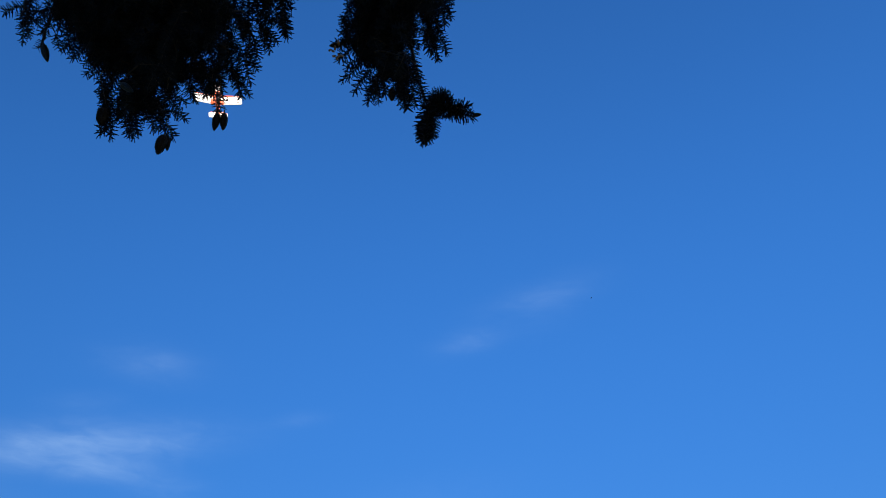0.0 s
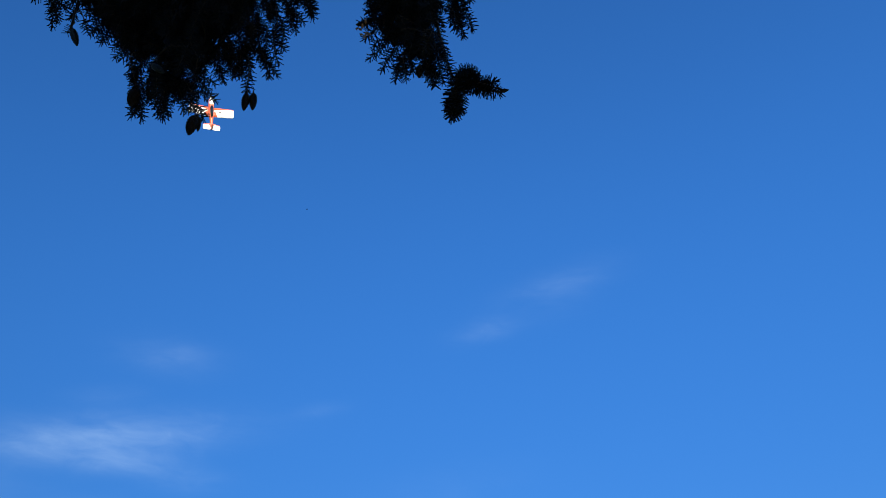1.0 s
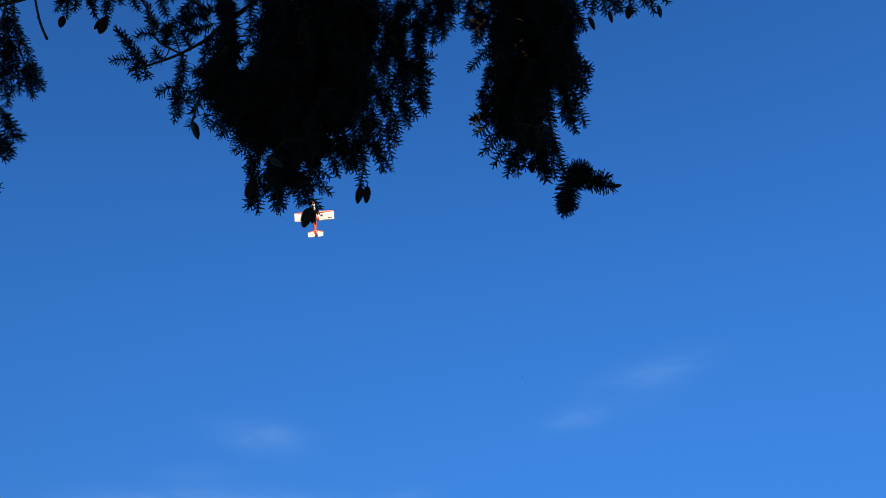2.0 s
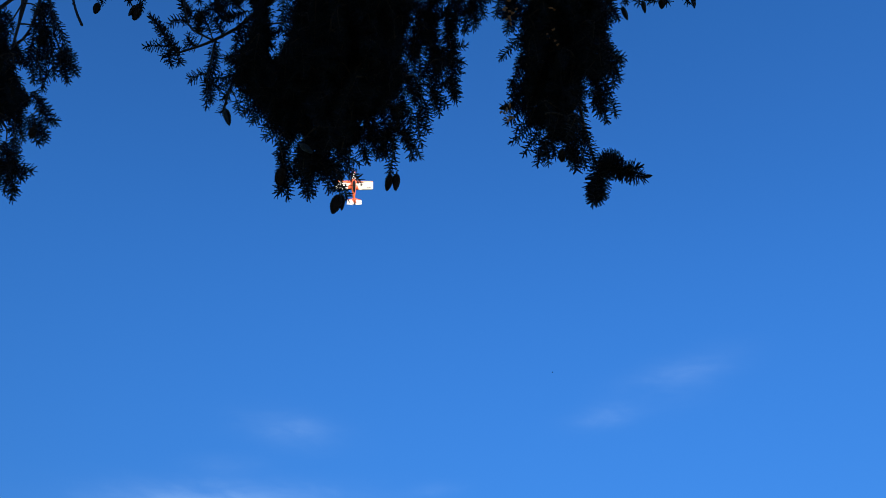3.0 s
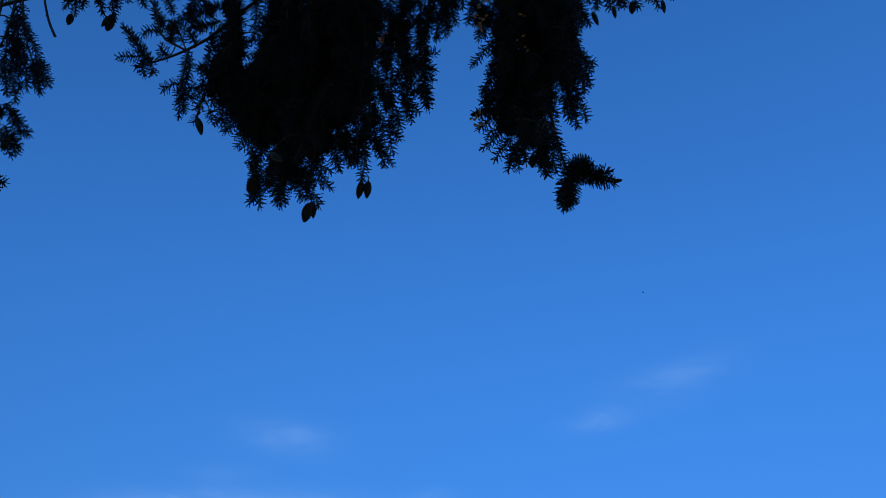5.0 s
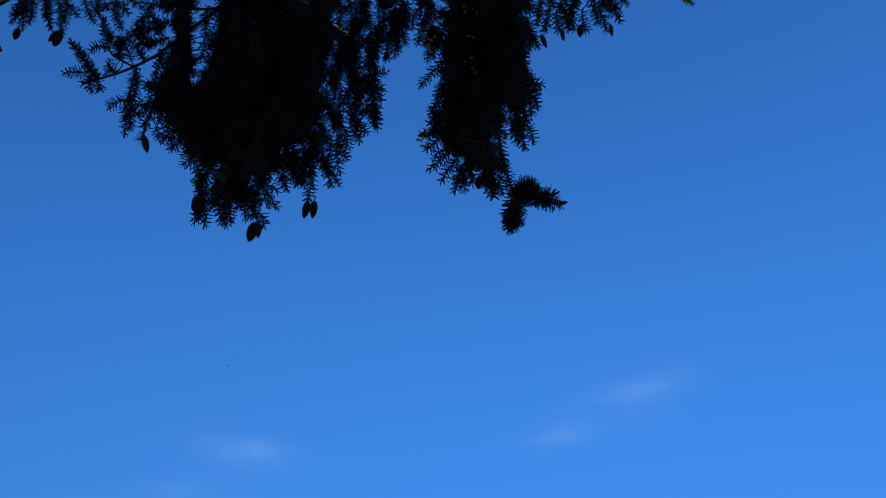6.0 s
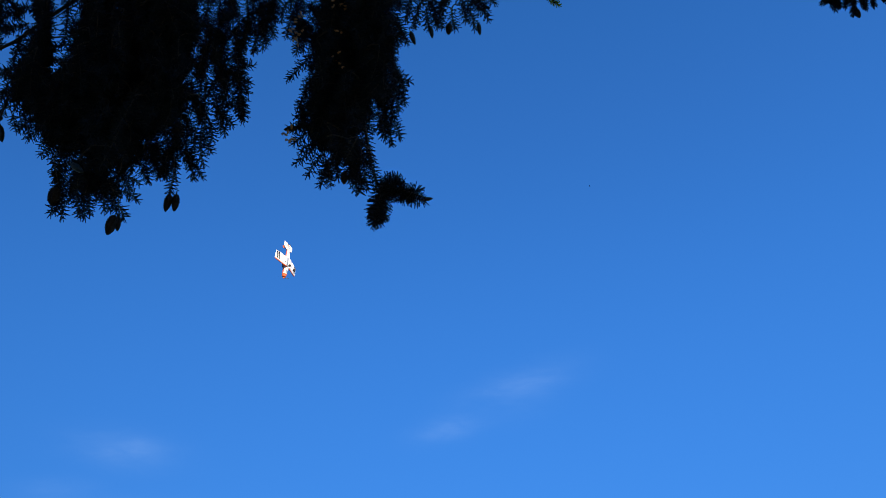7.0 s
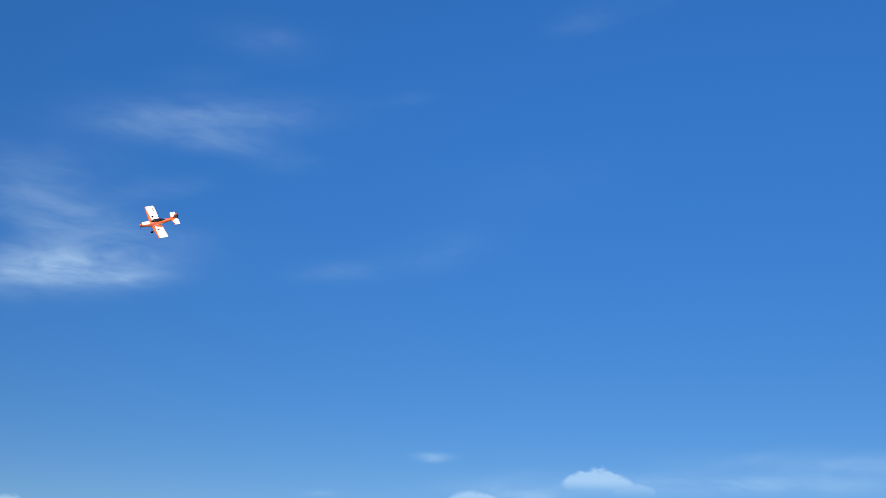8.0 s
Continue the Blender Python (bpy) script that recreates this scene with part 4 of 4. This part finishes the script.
def model_aeroplane():
    plane = tagged(new("model_aeroplane"), "orange and white foam radio-controlled aeroplane in flight", "model aeroplane")
    # fuselage: orange above, white belly, sun glint painted white on the cowl top
    bm = bmesh.new()
    secs = ((0.365, 0.036, 0.034, -0.036), (0.34, 0.050, 0.046, -0.050), (0.28, 0.060, 0.052, -0.062), (0.16, 0.066, 0.056, -0.074), (0.05, 0.068, 0.058, -0.078),
            (-0.08, 0.064, 0.058, -0.072), (-0.20, 0.050, 0.052, -0.056), (-0.32, 0.034, 0.046, -0.034), (-0.43, 0.020, 0.040, -0.012), (-0.52, 0.009, 0.034, 0.004))
    rings = []
    for y, w, zt, zb in secs:
        c, h = 0.5 * (zt + zb), 0.5 * (zt - zb)
        ring = []
        for k in range(20):
            a = 2 * math.pi * k / 20
            cx, cz = math.cos(a), math.sin(a)
            ring.append((w * math.copysign(abs(cx) ** 0.75, cx), y, c + h * math.copysign(abs(cz) ** 0.75, cz)))
        rings.append(ring)
    loft(bm, rings)
    for f in bm.faces:
        mid = f.calc_center_median()
        # first the white belly, then the upward cowl faces whitened as a glint
        if f.normal.z < 0.3 and mid.z < 0.004 and mid.y < 0.30 or f.normal.z > 0.55 and 0.13 < mid.y < 0.335:
            f.material_index = 1
    part("fuselage", bm, [ORANGE, WHITE], plane)
    # canopy
    bm = bmesh.new()
    rings = []
    for i in range(9):
        u = i / 8
        y = 0.13 - 0.36 * u
        s = math.sin(math.pi * (u ** 0.72 * 0.97 + 0.015)) ** 0.6
        rings.append([(0.047 * s * math.cos(a), y, 0.045 + 0.062 * s * math.sin(a)) for a in (math.pi * k / 10 for k in range(11))])
    loft(bm, rings, cap=False)
    canopy = part("canopy", bm, CANOPY, plane, "glossy dark tinted canopy")
    bm = bmesh.new()
    slab(bm, [(-0.047, 0.014), (0.047, 0.014), (0.047, -0.004), (-0.047, -0.004)], lambda x, y: Vector((x, 0.045 + y, 0.104 - abs(x) * 0.9)), 0.004)
    part("canopy_frame", bm, ORANGE, canopy)

    # wings
    for s in (-1, 1):
        def at(x, y, z=0.0, s=s):
            """x along the half span, y from the leading edge, z above the wing's mid plane."""
            u = (x - 0.04) / 0.51
            return Vector((s * x, 0.125 - 0.015 * u - y * (0.262 - 0.035 * u), -0.066 + 0.085 * u + z))

        bm = bmesh.new()
        rings = []
        for x in (0.04, 0.15, 0.30, 0.44, 0.525, 0.545, 0.552):
            u = (x - 0.04) / 0.51
            k = 1.0 if x < 0.53 else 0.94 if x < 0.55 else 0.80
            c = (0.262 - 0.035 * u) * k
            rings.append([(s * x, 0.125 - 0.015 * u - (1 - k) * 0.1 + y, -0.066 + 0.085 * u + z * (1 if k == 1 else 0.8 if k > 0.9 else 0.3)) for y, z in airfoil(c, 0.108)])
        loft(bm, rings)
        for f in bm.faces:
            mid = f.calc_center_median()
            u = (abs(mid.x) - 0.04) / 0.51
            back = (0.125 - 0.015 * u - mid.y) / (0.262 - 0.035 * u)
            if back < 0.09:
                f.material_index = 1
        wing = part("wing", bm, [WHITE, ORANGE], plane, "white wing with an orange leading edge")
        # aileron, a hinged board behind the wing
        bm = bmesh.new()
        slab(bm, [(0.25, 0.80), (0.53, 0.80), (0.53, 1.025), (0.25, 1.025)], lambda x, y: at(x, y, 0.0008), 0.0085)
        part("aileron", bm, WHITE, wing)
        # decals on the upper side
        bm = bmesh.new()
        star = []
        for k in range(10):
            a, r = math.pi * k / 5 + math.pi / 2, 0.044 if k % 2 == 0 else 0.018
            star.append((0.225 + r * math.cos(a), 0.46 - r * math.sin(a) / 0.245))
        slab(bm, star, lambda x, y: at(x, y, 1.15 * skin(y) + 0.001), 0.003)
        part("star", bm, BLACK, wing, "black star decal")
        bm = bmesh.new()
        slab(bm, [(0.062, 0.35), (0.13, 0.55), (0.16, 0.97), (0.062, 0.99)], lambda x, y: at(x, y, 1.15 * skin(y, 0.23) + 0.0015), 0.004)
        part("root_flash", bm, ORANGE, wing)
        bm = bmesh.new()
        slab(bm, [(0.07, 0.10), (0.48, 0.10), (0.34, 0.15), (0.07, 0.30)], lambda x, y: at(x, y, 1.15 * skin(y) + 0.001), 0.003)
        part("trim_flash", bm, ORANGE, wing)
        if s > 0:
            for k in range(4):
                bm = bmesh.new()
                x0 = 0.385 + 0.026 * k
                slab(bm, [(x0, 0.74), (x0 + 0.016, 0.74), (x0 + 0.016, 0.82), (x0, 0.82)], lambda x, y: at(x, y, 1.15 * skin(y, 0.2) + 0.002), 0.004)
                part("marking_bar", bm, BLACK, wing)
        # dark slanting stripes on the lower side, near the tip
        for k in range(2):
            bm = bmesh.new()
            x0, w = (0.375, 0.024) if k == 0 else (0.438, 0.046)
            slab(bm, [(x0, 0.22), (x0 + w, 0.22), (x0 + w + 0.05, 0.99), (x0 + 0.03, 0.99)], lambda x, y: at(min(x, 0.545), y, -0.85 * skin(y, 0.2) - 0.002), 0.004)
            part("tip_stripe", bm, BLACK, wing)
        bm = bmesh.new()
        tube(bm, [at(0.16, 0.45, -0.009), at(0.16, 0.47, -0.016)], [0.017, 0.015], 12)
        part("servo_cover", bm, BLACK, wing)

    # tail
    for s in (-1, 1):
        bm = bmesh.new()
        slab(bm, [(0.0, -0.372), (0.09, -0.382), (0.198, -0.408), (0.212, -0.424), (0.212, -0.478), (0.0, -0.478)], lambda x, y, s=s: Vector((s * x, y, 0.026)), 0.010)
        stab = part("tailplane", bm, WHITE, plane, smooth=False)
        bm = bmesh.new()
        slab(bm, [(0.012, -0.482), (0.212, -0.482), (0.205, -0.534), (0.06, -0.542), (0.012, -0.520)], lambda x, y, s=s: Vector((s * x, y, 0.026)), 0.008)
        part("elevator", bm, WHITE, stab, smooth=False)
        bm = bmesh.new()
        slab(bm, [(0.0, -0.378), (0.07, -0.395), (0.02, -0.476), (0.0, -0.476)], lambda x, y, s=s: Vector((s * x, y, 0.0325)), 0.003)
        part("tail_flash", bm, ORANGE, stab, smooth=False)
        bm = bmesh.new()
        slab(bm, [(0.03, -0.371), (0.09, -0.380), (0.196, -0.405), (0.196, -0.420), (0.09, -0.395), (0.03, -0.388)], lambda x, y, s=s: Vector((s * x, y, 0.0345)), 0.003)
        part("tail_edge", bm, ORANGE, stab, smooth=False)

    def fin_board(name, outline, mat, thick, parent):
        bm = bmesh.new()
        a = [bm.verts.new((thick / 2, y, z)) for y, z in outline]
        b = [bm.verts.new((-thick / 2, y, z)) for y, z in outline]
        bm.faces.new(a)
        bm.faces.new(b[::-1])
        for k in range(len(a)):
            bm.faces.new((a[k], b[k], b[(k + 1) % len(a)], a[(k + 1) % len(a)]))
        bmesh.ops.recalc_face_normals(bm, faces=bm.faces)
        return part(name, bm, mat, parent, smooth=False)

    fin = fin_board("fin", [(-0.36, 0.046), (-0.43, 0.10), (-0.462, 0.175), (-0.487, 0.18), (-0.487, 0.034)], ORANGE, 0.011, plane)
    fin_board("fin_flash", [(-0.41, 0.055), (-0.455, 0.12), (-0.4865, 0.135), (-0.4865, 0.06)], BLACK, 0.015, fin)
    rudder = fin_board("rudder", [(-0.491, 0.180), (-0.512, 0.178), (-0.548, 0.10), (-0.545, 0.02), (-0.52, 0.0), (-0.491, 0.03)], BLACK, 0.009, plane)
    fin_board("rudder_tip", [(-0.492, 0.182), (-0.513, 0.179), (-0.524, 0.155), (-0.492, 0.15)], ORANGE, 0.0115, rudder)

    # undercarriage
    for s in (-1, 1):
        bm = bmesh.new()
        tube(bm, bend([(s * 0.035, 0.10, -0.06), (s * 0.075, 0.115, -0.12), (s * 0.115, 0.125, -0.175), (s * 0.13, 0.125, -0.177)], 7), [0.006, 0.005, 0.0045, 0.004, 0.004, 0.004, 0.004], 6)
        leg = part("undercarriage_leg", bm, METAL, plane)
        bm = bmesh.new()
        prof = ((-0.012, 0.012), (-0.012, 0.028), (-0.007, 0.035), (0.007, 0.035), (0.012, 0.028), (0.012, 0.012))
        tube(bm, [(s * 0.127 + o, 0.125, -0.177) for o, r in prof], [r for o, r in prof], 18)
        part("wheel", bm, RUBBER, leg, "black rubber wheel")
    bm = bmesh.new()
    tube(bm, [(0, -0.47, 0.0), (0, -0.50, -0.028), (0, -0.508, -0.034)], [0.004, 0.003, 0.003], 6)
    leg = part("tail_leg", bm, METAL, plane)
    bm = bmesh.new()
    tube(bm, [(-0.006, -0.51, -0.036), (-0.003, -0.51, -0.036), (0.003, -0.51, -0.036), (0.006, -0.51, -0.036)], [0.010, 0.015, 0.015, 0.010], 12)
    part("tail_wheel", bm, RUBBER, leg)

    # propeller and spinner turn together
    prop = new("propeller", None)
    prop.parent = plane
    prop.location = (0, 0.372, 0)
    bm = bmesh.new()
    tube(bm, [(0, u, 0) for u in (-0.004, 0.004, 0.016, 0.026, 0.033)], [0.027, 0.0265, 0.021, 0.012, 0.002], 14)
    part("spinner", bm, ORANGE, prop)
    for s in (-1, 1):
        bm = bmesh.new()
        rings = []
        for x, c, tw in ((0.012, 0.010, 55), (0.04, 0.017, 38), (0.08, 0.018, 22), (0.115, 0.013, 15), (0.128, 0.006, 12)):
            e = Vector((0, math.sin(radians(tw)), math.cos(radians(tw)) * s)) * c / 2
            n = Vector((0, 0.0013, 0))
            rings.append([Vector((s * x, 0.006, 0)) + v for v in (e, n, -e, -n)])
        loft(bm, rings)
        part("blade", bm, PROP, prop)
    return plane, prop


aeroplane, propeller = model_aeroplane()


# ---- a fly ----
def small_fly():
    fly = tagged(new("fly"), "tiny dark fly in flight beneath the spruce", "insect")
    for name, prof in (("abdomen", ((-0.0016, 0.0001), (-0.0011, 0.00045), (-0.0005, 0.0006), (0.0, 0.0004))),
                       ("thorax", ((0.0, 0.0003), (0.0004, 0.0006), (0.0008, 0.0005), (0.0010, 0.0002))),
                       ("head", ((0.0010, 0.0002), (0.00125, 0.00042), (0.0015, 0.0003), (0.0016, 0.0001)))):
        bm = bmesh.new()
        tube(bm, [(x, 0, 0) for x, r in prof], [r for x, r in prof], 8)
        part(name, bm, BLACK, fly)
    for s in (-1, 1):
        bm = bmesh.new()
        slab(bm, [(0.0005, 0.0002), (0.0003, 0.0012), (-0.0006, 0.0021), (-0.0013, 0.0019), (-0.0010, 0.0008), (0.0, 0.0002)],
             lambda x, y, s=s: Vector((x, s * y, 0.0004 + 0.2 * y)), 0.00006)
        part("wing", bm, PROP, fly)
    return fly


fly = small_fly()


# ---- what moves ----
def motions():
    walk(aeroplane, [
        (0, pose(-4.64, 18.37, 18.76, 98.2, -8.3, 19.1)),
        (0.5, pose(-5.35, 19.12, 19.18, 95.1, -3.0, 18.3)),
        (1, pose(-5.50, 19.83, 19.46, 100.0, -8.2, 27.9)),
        (1.5, pose(-5.70, 20.38, 19.48, 126.7, -16.6, 21.7)),
        (2, pose(-5.71, 21.33, 20.09, 128.7, -22.8, 24.1)),
        (3.3, pose(-5.75, 21.94, 21.62, 123.3, -14.2, 20.7)),
        (3.5, pose(-5.56, 21.66, 21.70, 128.5, -15.8, 15.5)),
        (3.8, pose(-5.53, 22.33, 22.77, 136.3, -16.8, 17.3)),
        (4, pose(-5.49, 22.24, 23.59, 139.6, -15.5, 17.5)),
        (4.5, pose(-5.29, 21.92, 25.59, 158.3, -8.3, 20.5)),
        (5, pose(-5.01, 21.64, 27.35, -174.2, -0.4, 28.4)),
        (5.5, pose(-5.01, 21.40, 28.09, -143.5, 3.0, 40.2)),
        (5.9, pose(-5.14, 21.06, 27.86, -123.0, 1.7, 48.2)),
        (6.1, pose(-4.70, 20.90, 27.12, -116.1, 0.6, 50.7)),
        (6.3, pose(-4.09, 21.11, 25.96, -111.7, -0.2, 52.3)),
        (6.5, pose(-3.46, 20.60, 23.87, -106.6, -0.7, 52.9)),
        (6.8, pose(-2.90, 20.79, 21.18, -89.5, -3.8, 55.0)),
        (7, pose(-2.80, 21.08, 18.53, -78.9, -10.2, 70.1)),
        (7.1, pose(-2.82, 20.97, 17.52, -76.9, -7.4, 75.0)),
        (7.2, pose(-3.10, 21.87, 16.83, -69.9, -12.4, 83.0)),
        (7.3, pose(-3.46, 22.37, 15.93, -64.6, -13.8, 92.1)),
        (7.4, pose(-3.99, 23.06, 15.10, -58.3, -33.1, 97.1)),
        (7.5, pose(-4.70, 23.77, 14.32, -56.5, -29.5, 105.7)),
        (7.6, pose(-5.58, 25.00, 13.82, -50.6, -33.5, 111.5)),
        (7.7, pose(-6.27, 25.05, 12.86, -48.1, -37.7, 128.8)),
        (7.8, pose(-7.31, 25.14, 12.07, -44.9, -45.8, 134.9)),
        (7.9, pose(-8.67, 25.38, 11.36, -44.9, -51.4, 143.0)),
        (8, pose(-9.12, 24.28, 10.30, -38.8, -54.6, 154.0)),
    ])
    walk(fly, [
        (0, pose(0.326, 1.840, 2.761, 0.0, 10.0, 170)),
        (0.1, pose(0.322, 1.825, 2.785, 0.0, 10.0, 170)),
        (0.2, pose(0.237, 1.829, 2.799, 0.0, 10.0, 170)),
        (0.3, pose(0.132, 1.816, 2.804, 0.0, 10.0, 170)),
        (0.4, pose(0.041, 1.774, 2.870, 0.0, 10.0, 170)),
        (0.6, pose(-0.204, 1.700, 3.081, 0.0, 10.0, 120.0)),
        (1, pose(-0.310, 1.758, 2.866, 0.0, 10.0, 60.0)),
        (1.5, pose(0.602, 1.654, 2.881, 0.0, 10.0, 12.0)),
        (2, pose(-0.127, 1.862, 2.766, 0.0, 10.0, -11.0)),
        (3.5, pose(-0.107, 2.037, 2.881, 0.0, 10.0, -20.0)),
        (4.5, pose(0.341, 1.331, 2.583, 0.0, 10.0, 8.0)),
        (6, pose(-0.574, 1.853, 2.831, 0.0, 10.0, -12.0)),
        (6.5, pose(-0.580, 1.867, 2.802, 0.0, 10.0, -4.0)),
        (7, pose(0.476, 1.667, 3.124, 0.0, 10.0, 1.0)),
        (7.3, pose(-0.077, 1.890, 2.470, 0.0, 10.0, -5.0)),
        (7.4, pose(-0.086, 1.784, 2.448, 0.0, 10.0, -21.0)),
        (7.5, pose(0.214, 1.517, 2.064, 0.0, 10.0, -16.0)),
        (7.6, pose(0.375, 1.382, 2.088, 0.0, 10.0, -12.0)),
        (7.7, pose(0.561, 1.314, 2.134, 0.0, 10.0, 1.0)),
        (8, pose(0.979, 1.397, 2.299, 0.0, 10.0, 5.0)),
    ])
    walk(propeller, [(t / 10, pose(0, 0.372, 0, 0, 78 * t % 360, 0)) for t in range(81)])


motions()
